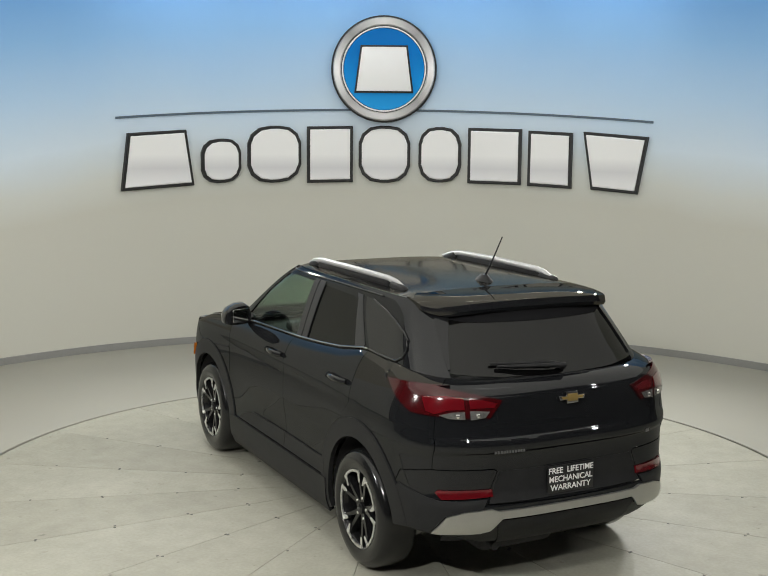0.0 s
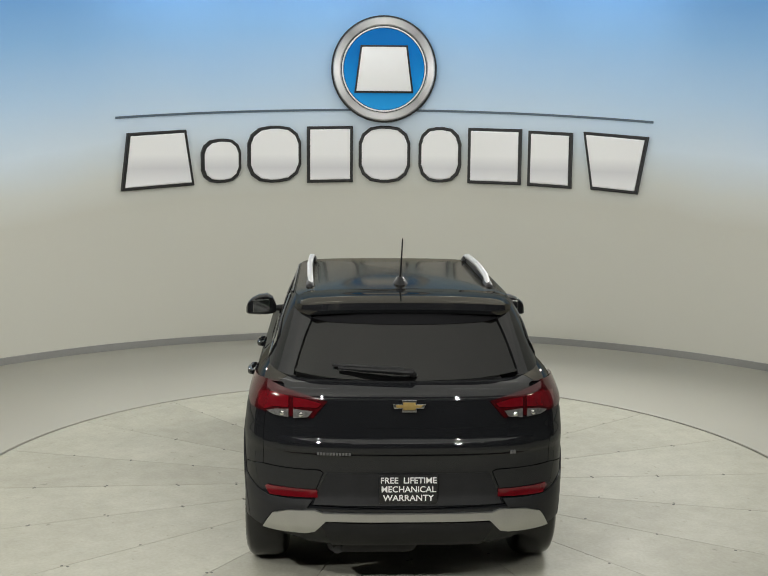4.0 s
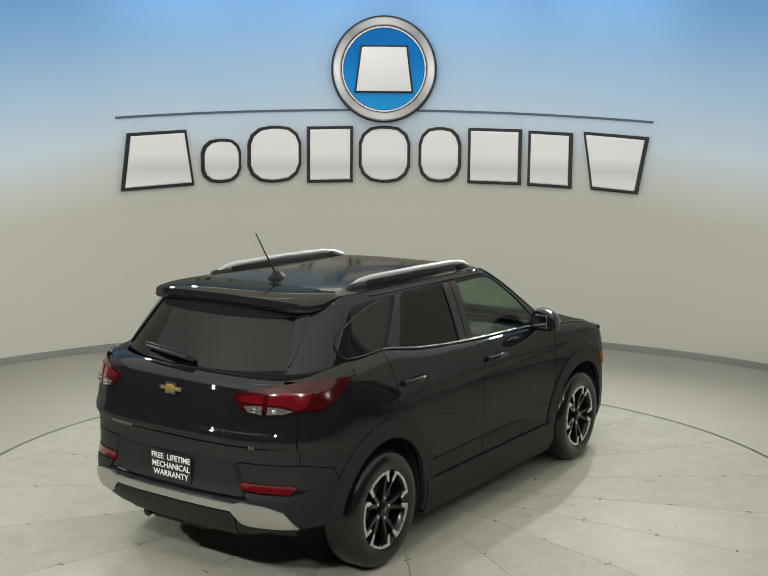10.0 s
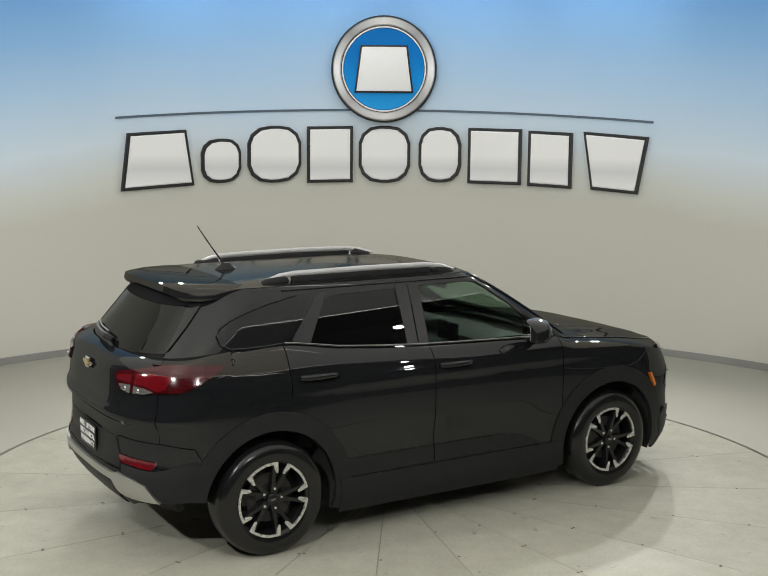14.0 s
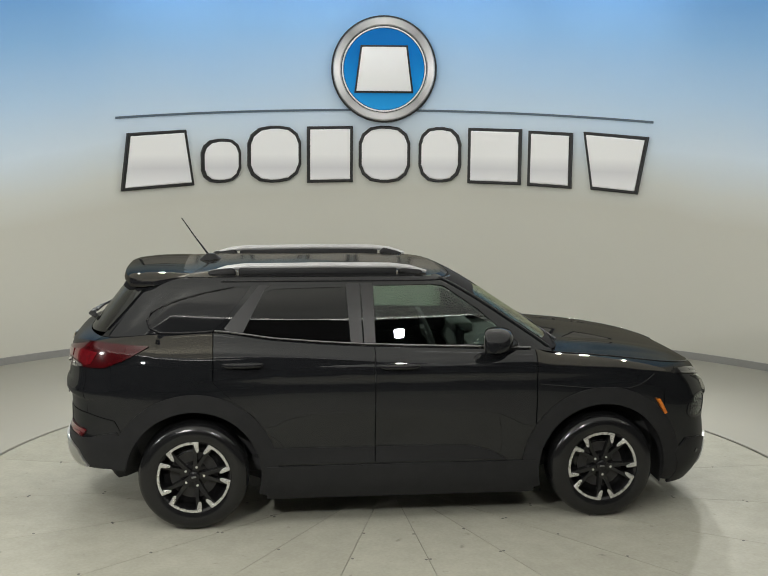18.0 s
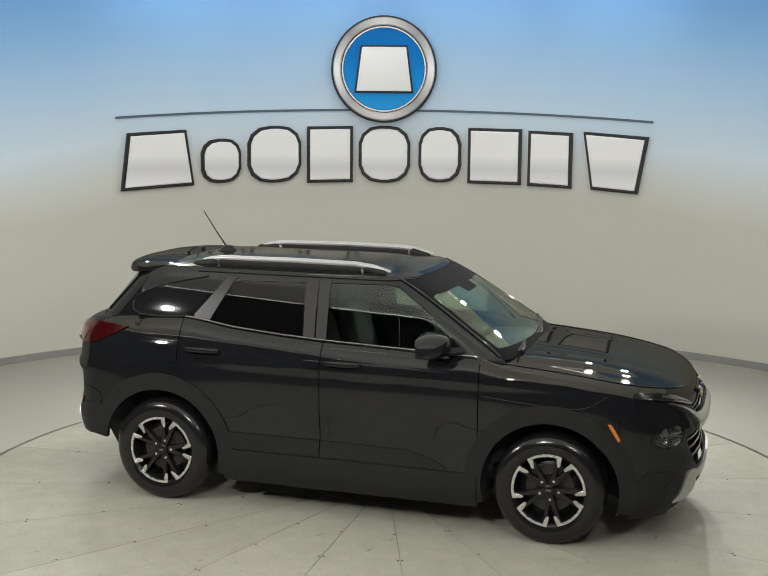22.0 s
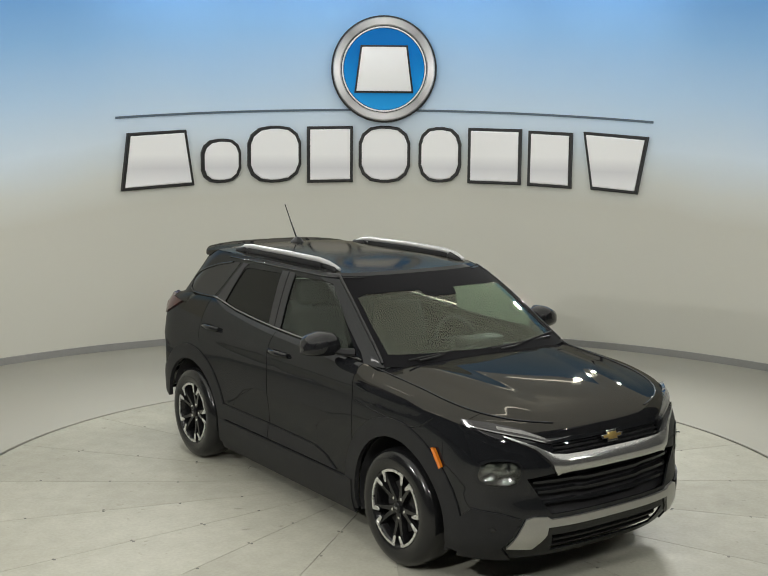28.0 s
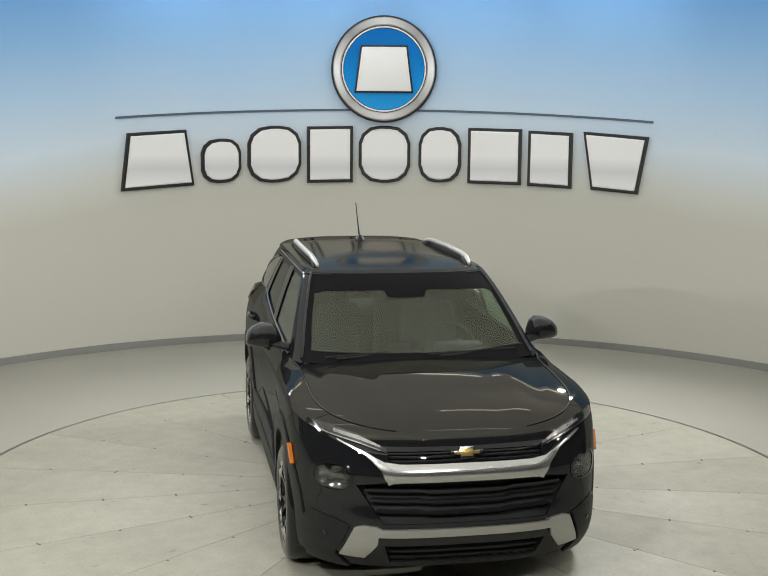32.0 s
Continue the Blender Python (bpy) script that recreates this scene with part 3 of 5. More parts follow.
# ---- turntable ----
turntable = tagged(new("turntable"), "off-white round turntable of twenty bolted wedge panels", "turntable")
SECT = 18.0
def wedge():
    bm = bmesh.new()
    gap = 0.0019
    top, low = [], []
    radii = [0.30 + (R_DISC - 0.30) * i / 6 for i in range(7)]
    n = 6
    grid = []
    for r in radii:
        ga = math.degrees(gap / r)
        row = []
        for k in range(n + 1):
            a = radians(ga + (SECT - 2 * ga) * k / n)
            row.append((r * math.cos(a), r * math.sin(a)))
        grid.append(row)
    tv = [[bm.verts.new((x, y, 0.0)) for x, y in row] for row in grid]
    for i in range(6):
        for k in range(n):
            bm.faces.new((tv[i][k], tv[i + 1][k], tv[i + 1][k + 1], tv[i][k + 1]))
    rim = [e for e in bm.edges if len(e.link_faces) == 1]
    r = bmesh.ops.extrude_edge_only(bm, edges=rim)
    for v in r["geom"]:
        if isinstance(v, bmesh.types.BMVert):
            v.co.z = -0.03
    bmesh.ops.recalc_face_normals(bm, faces=bm.faces)
    return bm
first = part("wedge_panel", wedge(), DISC, turntable)
first.rotation_euler.z = radians(-87.6)
for k in range(1, 20):
    o = part("wedge_panel", first.data, DISC, turntable)
    o.rotation_euler.z = radians(-87.6 + SECT * k)
part("hub_plate", lathe([(0, 0.0), (0.297, 0.0), (0.297, -0.03)], 48), DISC, turntable)
part("underplate", lathe([(0, -0.006), (R_DISC - 0.004, -0.006), (R_DISC - 0.004, -0.05), (0, -0.05)], 96), FILLER, turntable)
bolt_me = bpy.data.meshes.new("bolt")
bb = lathe([(0, 0.0015), (0.006, 0.0015), (0.009, 0.0005), (0.009, -0.004)], 10)
bb.to_mesh(bolt_me)
bb.free()
for k in range(20):
    for r in (1.08, 1.50, 2.00, 2.49):
        for side in (-1, 1):
            if random.random() < 0.3:
                continue
            o = part("bolt", bolt_me, BOLT, turntable)
            a = radians(-87.6 + SECT * k) + side * 0.013 / r + random.uniform(-0.004, 0.004)
            rr = r + random.uniform(-0.012, 0.012)
            o.location = (rr * math.cos(a), rr * math.sin(a), 0.0005)

# ---- the car: its own space has x forward, y to its left, the origin on the ground between the axles ----
car = tagged(new("car"), "glossy black compact crossover car parked on the turntable", "car")
HUB_X, HUB_Z, HUB_Y = 1.32, 0.345, 0.885
CF, CR = 1.42, -1.55

low_front = pchip([(0.14, 2.02), (0.22, 2.11), (0.36, 2.195), (0.46, 2.20), (0.60, 2.185), (0.72, 2.19), (0.80, 2.165), (0.88, 2.12), (0.95, 2.06), (1.05, 1.95)])
low_rear = pchip([(0.16, -1.86), (0.25, -1.96), (0.36, -2.10), (0.46, -2.155), (0.54, -2.16), (0.62, -2.135), (0.75, -2.133), (0.82, -2.138), (0.862, -2.168), (0.892, -2.168), (0.93, -2.148), (1.02, -2.138), (1.12, -2.125), (1.20, -2.07)])
low_width = pchip([(0.14, 0.80), (0.20, 0.845), (0.30, 0.872), (0.45, 0.878), (0.65, 0.885), (0.85, 0.886), (0.97, 0.880), (1.05, 0.868), (1.12, 0.845), (1.2, 0.81)])


def super_r(psi, n):
    return (abs(math.cos(psi)) ** n + abs(math.sin(psi)) ** n) ** (-1 / n)


def lower(s, z):
    """The body below the belt: s runs 0 front centre, 1 to 2 along the side, 3 rear centre."""
    if s < 0 or s > 3:
        p = lower(-s if s < 0 else 6 - s, z)
        return Vector((p.x, -p.y, p.z))
    w = low_width(z)
    if s <= 1:
        psi = s * math.pi / 2
        r = super_r(psi, 3.0)
        x, y = CF + (low_front(z) - CF) * r * math.cos(psi), w * r * math.sin(psi)
    elif s < 2:
        x, y = CF + (s - 1) * (CR - CF), w
    else:
        psi = (3 - s) * math.pi / 2
        r = super_r(psi, 3.2)
        x, y = CR + (low_rear(z) - CR) * r * math.cos(psi), w * r * math.sin(psi)
    # door hollow and wheel haunches
    y -= 0.020 * bump(z - 0.56, 0.20) * bump(x - 0.0, 0.95)
    y += 0.012 * (bump(x - HUB_X, 0.62) + bump(x + HUB_X, 0.62)) * bump(z - 0.75, 0.45)
    y += 0.010 * bump(z - 1.0, 0.06) * bump(x - 0.15, 1.9)
    return Vector((x, y, z))


def s_x(x, z):
    if x > CF:
        u = min(0.9999, (x - CF) / (low_front(z) - CF))
        v = (1 - u ** 3.0) ** (1 / 3.0)
        return math.atan2(v, u) / (math.pi / 2)
    if x < CR:
        u = min(0.9999, (x - CR) / (low_rear(z) - CR))
        v = (1 - u ** 3.2) ** (1 / 3.2)
        return 3 - math.atan2(v, u) / (math.pi / 2)
    return 1 + (CF - x) / (CF - CR)


def s_front(y, z):
    v = min(0.9999, abs(y) / low_width(z))
    u = (1 - v ** 3.0) ** (1 / 3.0)
    return math.copysign(math.atan2(v, u) / (math.pi / 2), y)


def s_rear(y, z):
    v = min(0.9999, abs(y) / low_width(z))
    u = (1 - v ** 3.2) ** (1 / 3.2)
    k = math.atan2(v, u) / (math.pi / 2)
    return 3 - k if y >= 0 else 3 + k


# the glasshouse
top_front = pchip([(1.02, 1.21), (1.09, 1.13), (1.30, 0.825), (1.48, 0.540), (1.56, 0.385), (1.60, 0.28), (1.64, 0.14)])
top_rear = pchip([(1.05, -2.10), (1.15, -2.06), (1.22, -2.00), (1.35, -1.895), (1.50, -1.775), (1.57, -1.71), (1.64, -1.60)])
top_width = pchip([(1.02, 0.835), (1.10, 0.805), (1.16, 0.782), (1.30, 0.738), (1.45, 0.685), (1.53, 0.65), (1.58, 0.615), (1.62, 0.57)])
GF, GR, GN, GM = 0.30, 0.45, 3.0, 2.6


def upper(s, z):
    if s < 0 or s > 3:
        p = upper(-s if s < 0 else 6 - s, z)
        return Vector((p.x, -p.y, p.z))
    w, cf, cr = top_width(z), top_front(z) - GF, top_rear(z) + GR
    if s <= 1:
        psi = s * math.pi / 2
        r = super_r(psi, GN)
        return Vector((cf + GF * r * math.cos(psi), w * r * math.sin(psi), z))
    if s < 2:
        return Vector((cf + (s - 1) * (cr - cf), w, z))
    psi = (3 - s) * math.pi / 2
    r = super_r(psi, GM)
    return Vector((cr - GR * r * math.cos(psi), w * r * math.sin(psi), z))


def g_x(x, z):
    cf, cr = top_front(z) - GF, top_rear(z) + GR
    if x > cf:
        u = min(0.999, (x - cf) / GF)
        return math.atan2((1 - u ** GN) ** (1 / GN), u) / (math.pi / 2)
    if x < cr:
        u = min(0.999, (cr - x) / GR)
        return 3 - math.atan2((1 - u ** GM) ** (1 / GM), u) / (math.pi / 2)
    return 1 + (cf - x) / (cf - cr)


belt = pchip([(-2.1, 1.205), (-1.6, 1.225), (-1.2, 1.245), (-0.82, 1.197), (-0.23, 1.155), (0.33, 1.135), (0.9, 1.115), (1.2, 1.10)])
hood_mid = pchip([(0.95, 1.135), (1.2, 1.115), (1.5, 1.084), (1.8, 1.033), (1.98, 0.985), (2.08, 0.940), (2.13, 0.90)])


def hood_z(x, y):
    u = min(1.0, abs(y) / 0.76)
    return hood_mid(x) - 0.043 * u ** 2.6 + 0.009 * bump(abs(y) - 0.47 + 0.16 * (x - 1.5), 0.16) * bump(x - 1.45, 0.85)


shoulder_low = pchip([(0, 0.868), (0.3, 0.875), (0.55, 0.925), (0.75, 0.975), (1.0, 1.0), (1.25, 1.03), (1.55, 1.065), (1.9, 1.10), (2.1, 1.125), (2.5, 1.135), (3.0, 1.135)])


def shoulder_top(s):
    """The hood's edge, then the foot of the glass, round to the tailgate."""
    if s <= 1:
        psi = s * math.pi / 2
        r = super_r(psi, 2.8)
        x, y = CF + 0.675 * r * math.cos(psi), 0.75 * r * math.sin(psi)
        return Vector((x, y, hood_z(x, y)))
    if s < 2:
        x = CF + (s - 1) * (CR - CF)
        k = min(1.0, max(0.0, (x - 0.85) / 0.17))
        k = k * k * (3 - 2 * k)
        zb = belt(x)
        y0, y1 = top_width(zb) + 0.004, 0.75 + 0.02 * (CF - x)
        return Vector((x, y0 + (y1 - y0) * k, zb + (hood_z(x, y1) - zb) * k))
    return upper(s, 1.245 - 0.04 * min(1, (s - 2) * 2))


def shoulder(s, v):
    if s < 0 or s > 3:
        p = shoulder(-s if s < 0 else 6 - s, v)
        return Vector((p.x, -p.y, p.z))
    a, b = lower(s, shoulder_low(s)), shoulder_top(s)
    t = a - lower(s, shoulder_low(s) - 0.03)
    h = max(0.02, b.z - a.z) * 0.75
    c = a + t * (h / 0.03)
    if s < 1:
        # over the nose the panel rolls on from the hood's own slope
        fall = 0.40 * math.cos(s * math.pi / 2) ** 2 + 0.15 * math.sin(s * math.pi / 2) ** 2
        xy = a.xy.lerp(b.xy, 0.22)
        roll = Vector((xy.x, xy.y, max(a.z + 0.25 * (b.z - a.z), b.z - fall * (xy - b.xy).length)))
        k = min(1.0, max(0.0, (1.0 - s) / 0.3))
        c = c.lerp(roll, k * k * (3 - 2 * k))
    return a * (1 - v) ** 2 + c * (2 * v * (1 - v)) + b * v * v


def roof(s, k):
    """The roof's cap: k is 0 at its edge and 1 at the middle."""
    e = upper(s, 1.578)
    q = 1 - k
    x = -0.70 + (e.x + 0.70) * q
    y = e.y * q
    z = 1.578 + 0.052 * (1 - q ** 2.6)
    return Vector((x, y, z))


def patch(name, surf, poly, mat, parent, holes=(), off=0.0, thick=0.012, du=0.05, dv=0.04, mirror=False, label="", out=None):
    """A panel with thickness: an outline in the surface's own coordinates, laid on the surface."""
    bm = bmesh.new()
    edges = []
    for loop in (poly, *holes):
        vs = [bm.verts.new((u, v, 0)) for u, v in loop]
        edges += [bm.edges.new((vs[i], vs[(i + 1) % len(vs)])) for i in range(len(vs))]
    bmesh.ops.triangle_fill(bm, edges=edges, use_beauty=True, normal=(0, 0, 1))
    us, ws = [p[0] for p in poly], [p[1] for p in poly]
    for lo, hi, step, co, no in ((min(us), max(us), du, 0, (1, 0, 0)), (min(ws), max(ws), dv, 1, (0, 1, 0))):
        k = math.floor(lo / step) + 1
        while k * step < hi - 1e-6:
            if k * step > lo + 1e-6:
                at = [0, 0, 0]
                at[co] = k * step
                bmesh.ops.bisect_plane(bm, geom=bm.verts[:] + bm.edges[:] + bm.faces[:], dist=1e-5, plane_co=at, plane_no=no)
            k += 1
    bmesh.ops.dissolve_degenerate(bm, dist=1e-5, edges=bm.edges[:])
    bm.verts.index_update()
    P, N = [], []
    e = 1e-3
    for v in bm.verts:
        u, w = v.co.x, v.co.y
        p = surf(u, w)
        n = (surf(u + e, w) - surf(u - e, w)).cross(surf(u, w + e) - surf(u, w - e))
        n = n.normalized() if n.length > 1e-12 else Vector((0, 0, 1))
        ref = Vector(out) if out else p - Vector((p.x * 0.55, 0, 0.75))
        if n.dot(ref) < 0:
            n = -n
        p = p + n * off
        if mirror:
            p, n = Vector((p.x, -p.y, p.z)), Vector((n.x, -n.y, n.z))
        P.append(p)
        N.append(n)
    count = len(P)
    verts = list(P) + [p - n * thick for p, n in zip(P, N)]
    norms = list(N) + [-n for n in N]
    faces = []
    for f in bm.faces:
        ids = [v.index for v in f.verts]
        a, b, c = (P[i] for i in ids[:3])
        if (b - a).cross(c - a).dot(N[ids[0]]) < 0:
            ids.reverse()
        faces.append(ids)
        faces.append([i + count for i in reversed(ids)])
    for ed in bm.edges:
        if len(ed.link_faces) == 1:
            i, j = (v.index for v in ed.verts)
            k = len(verts)
            verts += [P[i], P[j], P[j] - N[j] * thick, P[i] - N[i] * thick]
            norms += [Vector((0, 0, 0))] * 4
            faces.append([k, k + 1, k + 2, k + 3])
    bm.free()
    me = bpy.data.meshes.new(name)
    me.from_pydata([tuple(p) for p in verts], [], faces)
    me.polygons.foreach_set("use_smooth", [True] * len(me.polygons))
    me.update()
    me.normals_split_custom_set_from_vertices([tuple(n) for n in norms])
    return part(name, me, mat, parent, label)


def both(name, surf, poly, mat, parent, **more):
    """The same panel on the car's left and right; gives both."""
    pair = parent if isinstance(parent, list) else [parent, parent]
    return [patch(name, surf, poly, mat, pair[f], mirror=bool(f), **more) for f in (0, 1)]


def arc(cx, r, a0, a1, n=16, cz=HUB_Z):
    return [(cx + r * math.cos(radians(a0 + (a1 - a0) * k / n)), cz + r * math.sin(radians(a0 + (a1 - a0) * k / n))) for k in range(n + 1)]


def fill_line(points, step=0.06):
    """Adds points along an outline so that it follows the curved surface."""
    res = []
    for (a, b), (c, d) in zip(points, points[1:] + points[:1]):
        n = max(1, int(math.hypot(c - a, d - b) / step))
        res += [(a + (c - a) * k / n, b + (d - b) * k / n) for k in range(n)]
    return res


def side_poly(points, f=s_x):
    return [(f(x, z), z) for x, z in fill_line(points)]


def front_poly(points):
    return [(s_front(y, z), z) for y, z in fill_line(points)]


def rear_poly(points):
    return [(s_rear(y, z), z) for y, z in fill_line(points)]


def top_edge(x0, x1, n=8):
    """Points along the body's upper edge between two places on the side."""
    a, b = s_x(x0, 1.0), s_x(x1, 1.0)
    return [(a + (b - a) * k / n, shoulder_low(a + (b - a) * k / n)) for k in range(n + 1)]


def mirror_loop(points):
    return points + [(-u, v) for u, v in reversed(points)]


def edge_bead(name, surf, points, mat, parent, off=0.004, radius=0.007, label=""):
    """A rounded bead along a line on a surface, on the car's left and right."""
    pts = []
    e = 1e-3
    for u, w in points:
        p = surf(u, w)
        n = (surf(u + e, w) - surf(u - e, w)).cross(surf(u, w + e) - surf(u, w - e)).normalized()
        pts.append(p + (n if n.dot(p - Vector((p.x * 0.55, 0, 0.75))) > 0 else -n) * off)
    return [part(name, tube([(p.x, p.y * side, p.z) for p in pts], radius, 10), mat, parent, label) for side in (1, -1)]


R_HOLE = 0.435
SEAM_F, SEAM_B = 0.87, -0.175
# inner dark shell, so that seams and openings show dark
inner = []
for s0 in np.linspace(0, 6, 73):
    ring = []
    for z in (0.275, 0.5, 0.75, 0.85):
        p = lower(float(s0), z)
        k = 0.60 if abs(p.x) < 1.80 else 0.60 + 0.28 * min(1.0, (abs(p.x) - 1.80) / 0.1)
        ring.append(Vector((p.x * 0.95, p.y * k, z)))
    inner.append(ring)
part("underbody", loft(inner, closed=False), DARK, car)
both("parking_sensor", lower, front_poly([(0.715, 0.395), (0.73, 0.41), (0.745, 0.395), (0.73, 0.38)]), GLOSS, car, off=0.016, thick=0.01)
part("floor_pan", rbox(3.3, 1.18, 0.10, (0, 0, 0.33), 0.03), DARK, car)

# side panels
fend = side_poly([(SEAM_F + 0.004, 0.20), (SEAM_F + 0.004, shoulder_low(s_x(SEAM_F, 1)))][:1]) + top_edge(SEAM_F + 0.004, 1.7256) + side_poly([(1.7256, 0.9), (1.7256, 0.53)])[:7] + [(s_x(x, z), z) for x, z in arc(HUB_X, R_HOLE, 23, 180)] + [(s_x(0.885, 0.20), 0.20)]
both("front_fender", lower, fend, PAINT, car)
fdoor = [(s_x(SEAM_B + 0.003, 0.33), 0.33)] + top_edge(SEAM_B + 0.003, SEAM_F - 0.003) + [(s_x(SEAM_F - 0.003, 0.33), 0.33)]
front_doors = both("front_door", lower, fdoor, PAINT, car)
rdoor = [(s_x(-0.86, 0.33), 0.33)] + [(s_x(x, z), z) for x, z in ((-0.865, 0.56), (-0.93, 0.72), (-1.10, 0.86), (-1.19, 0.95))] + top_edge(-1.19, SEAM_B - 0.003) + [(s_x(SEAM_B - 0.003, 0.33), 0.33)]
rear_doors = both("rear_door", lower, rdoor, PAINT, car)
quart = [(s_x(x, z), z) for x, z in ((-0.866, 0.20), (-0.871, 0.56), (-0.936, 0.722), (-1.105, 0.863), (-1.196, 0.953))]
qs = s_x(-1.196, 1.0)
quart += [(qs + (2.443 - qs) * k / 10, shoulder_low(qs + (2.443 - qs) * k / 10)) for k in range(11)] + [(2.443, 0.95), (2.443, 0.752)] + [(s_x(x, z), z) for x, z in ((-1.80, 0.72), (-1.72, 0.56))]
quart += [(s_x(x, z), z) for x, z in arc(-HUB_X, R_HOLE, 150, 0, 16)] + [(s_x(-0.885, 0.20), 0.20)]
both("quarter_panel", lower, quart, PAINT, car)
rock = side_poly([(-0.862, 0.19), (-0.862, 0.40), (0.865, 0.40), (0.865, 0.19)])
both("rocker_cladding", lower, rock, CLAD, car, off=0.016, thick=0.03)
dm = side_poly([(-0.84, 0.415), (-0.84, 0.52), (SEAM_B - 0.004, 0.515), (SEAM_B - 0.004, 0.415)])
both("door_cladding", lower, dm, CLAD, rear_doors, off=0.010, thick=0.012)
dm = side_poly([(SEAM_B + 0.004, 0.415), (SEAM_B + 0.004, 0.515), (0.43, 0.51), (0.57, 0.475), (0.68, 0.415)])
both("door_cladding", lower, dm, CLAD, front_doors, off=0.010, thick=0.012)
for cx, a0, a1, well in ((HUB_X, -14, 196, 198), (-HUB_X, -16, 173, 160)):
    ring = arc(cx, 0.535, a0, a1, 26) + arc(cx, 0.425, a1, a0, 26)
    both("arch_cladding", lower, [(s_x(x, z), z) for x, z in ring], CLAD, car, off=0.009, thick=0.03, dv=0.06)
    for side in (1, -1):
        part("wheel_well", lathe([(0.425, 0.92 * side - 0.075 * side), (0.44, 0.78 * side), (0.44, 0.50 * side), (0.0, 0.48 * side)], 28, "Y", (cx, 0, HUB_Z), -18, well), DARK, car)

edge_bead("fender_crease", lower, [(s_x(x, z), z) for x, z in ((0.89, 0.905), (0.96, 0.897), (1.06, 0.888), (1.18, 0.878), (1.30, 0.870), (1.40, 0.866), (1.48, 0.870), (1.55, 0.888), (1.61, 0.925), (1.65, 0.955))], PAINT, car, -0.0015, 0.0045)
# front bumper with its openings
sb = s_x(1.726, 0.9)
edge = [(sb * k / 12, shoulder_low(sb * k / 12)) for k in range(12)] + [(sb, shoulder_low(sb))]
edge += [(s_x(1.726, z), z) for z in (0.85, 0.7, 0.55)] + [(s_x(x, z), z) for x, z in arc(HUB_X, R_HOLE + 0.001, 20, -12, 5)] + [(s_x(1.78, 0.23), 0.23)]
edge += [(s_front(y, z), z) for y, z in ((0.75, 0.215), (0.6, 0.205), (0.4, 0.20), (0.2, 0.195), (0.02, 0.195))]
grille_hole = front_poly([(-0.585, 0.675), (-0.45, 0.470), (0.45, 0.470), (0.585, 0.675), (0.40, 0.700), (-0.40, 0.700)])
top_hole = front_poly([(-0.42, 0.785), (0.42, 0.785), (0.42, 0.850), (-0.42, 0.850)])
POD_Y, POD_Z = 0.700, 0.704


def pod_loop(k, dy=0.0, dz=0.0, ry=0.094, rz=0.076, n=28):
    """Rounded outline of a lamp in the bumper."""
    res = []
    for i in range(n):
        a = 2 * math.pi * i / n
        r = super_r(a, 2.8) * k
        y, z = POD_Y + dy + ry * r * math.cos(a), POD_Z + dz + rz * r * math.sin(a)
        res.append((s_front(y - 0.10 * (z - POD_Z), z), z))
    return res


pod_hole = pod_loop(0.97)
low_hole = front_poly([(-0.44, 0.350), (-0.40, 0.238), (0.40, 0.238), (0.44, 0.350)])
bumper = patch("front_bumper", lower, mirror_loop(edge[1:]), PAINT, car, holes=(grille_hole, top_hole, low_hole, pod_hole, [(-u, v) for u, v in pod_hole]), du=0.03, dv=0.03)
grille = patch("grille", lower, front_poly([(-0.68, 0.72), (-0.60, 0.44), (0.60, 0.44), (0.68, 0.72)]), DARK, car, off=-0.06, thick=0.01, label="dark honeycomb front grille")
for z, y in ((0.645, 0.545), (0.590, 0.515), (0.535, 0.485)):
    patch("slat", lower, front_poly([(-y, z - 0.008), (-0.25, z - 0.010), (-0.20, z - 0.020), (0.20, z - 0.020), (0.25, z - 0.010), (y, z - 0.008), (y, z + 0.006), (0.26, z + 0.006), (0.21, z - 0.003), (-0.21, z - 0.003), (-0.26, z + 0.006), (-y, z + 0.006)]), GLOSS, grille, off=-0.020, thick=0.04)
upper_grille = patch("upper_grille", lower, front_poly([(-0.43, 0.775), (0.43, 0.775), (0.43, 0.86), (-0.43, 0.86)]), DARK, car, off=-0.035, thick=0.01)
for z in (0.80, 0.822, 0.844):
    patch("slat", lower, front_poly([(-0.42, z - 0.004), (0.42, z - 0.004), (0.42, z + 0.004), (-0.42, z + 0.004)]), GLOSS, upper_grille, off=-0.012, thick=0.02)
low_grille = patch("lower_grille", lower, front_poly([(-0.52, 0.37), (-0.48, 0.20), (0.48, 0.20), (0.52, 0.37)]), DARK, car, off=-0.04, thick=0.01)
for z in (0.255, 0.30):
    patch("slat", lower, front_poly([(-0.41, z - 0.007), (0.41, z - 0.007), (0.41, z + 0.007), (-0.41, z + 0.007)]), CLAD, low_grille, off=-0.014, thick=0.02)
bar = [(0.0, 0.708), (0.36, 0.708), (0.42, 0.686), (0.452, 0.758), (0.53, 0.830), (0.665, 0.893), (0.665, 0.900), (0.53, 0.844), (0.44, 0.796), (0.36, 0.784), (0.0, 0.782)]
bar_mid = pchip([(0.0, 0.746), (0.36, 0.747), (0.44, 0.762), (0.53, 0.832), (0.665, 0.896)])


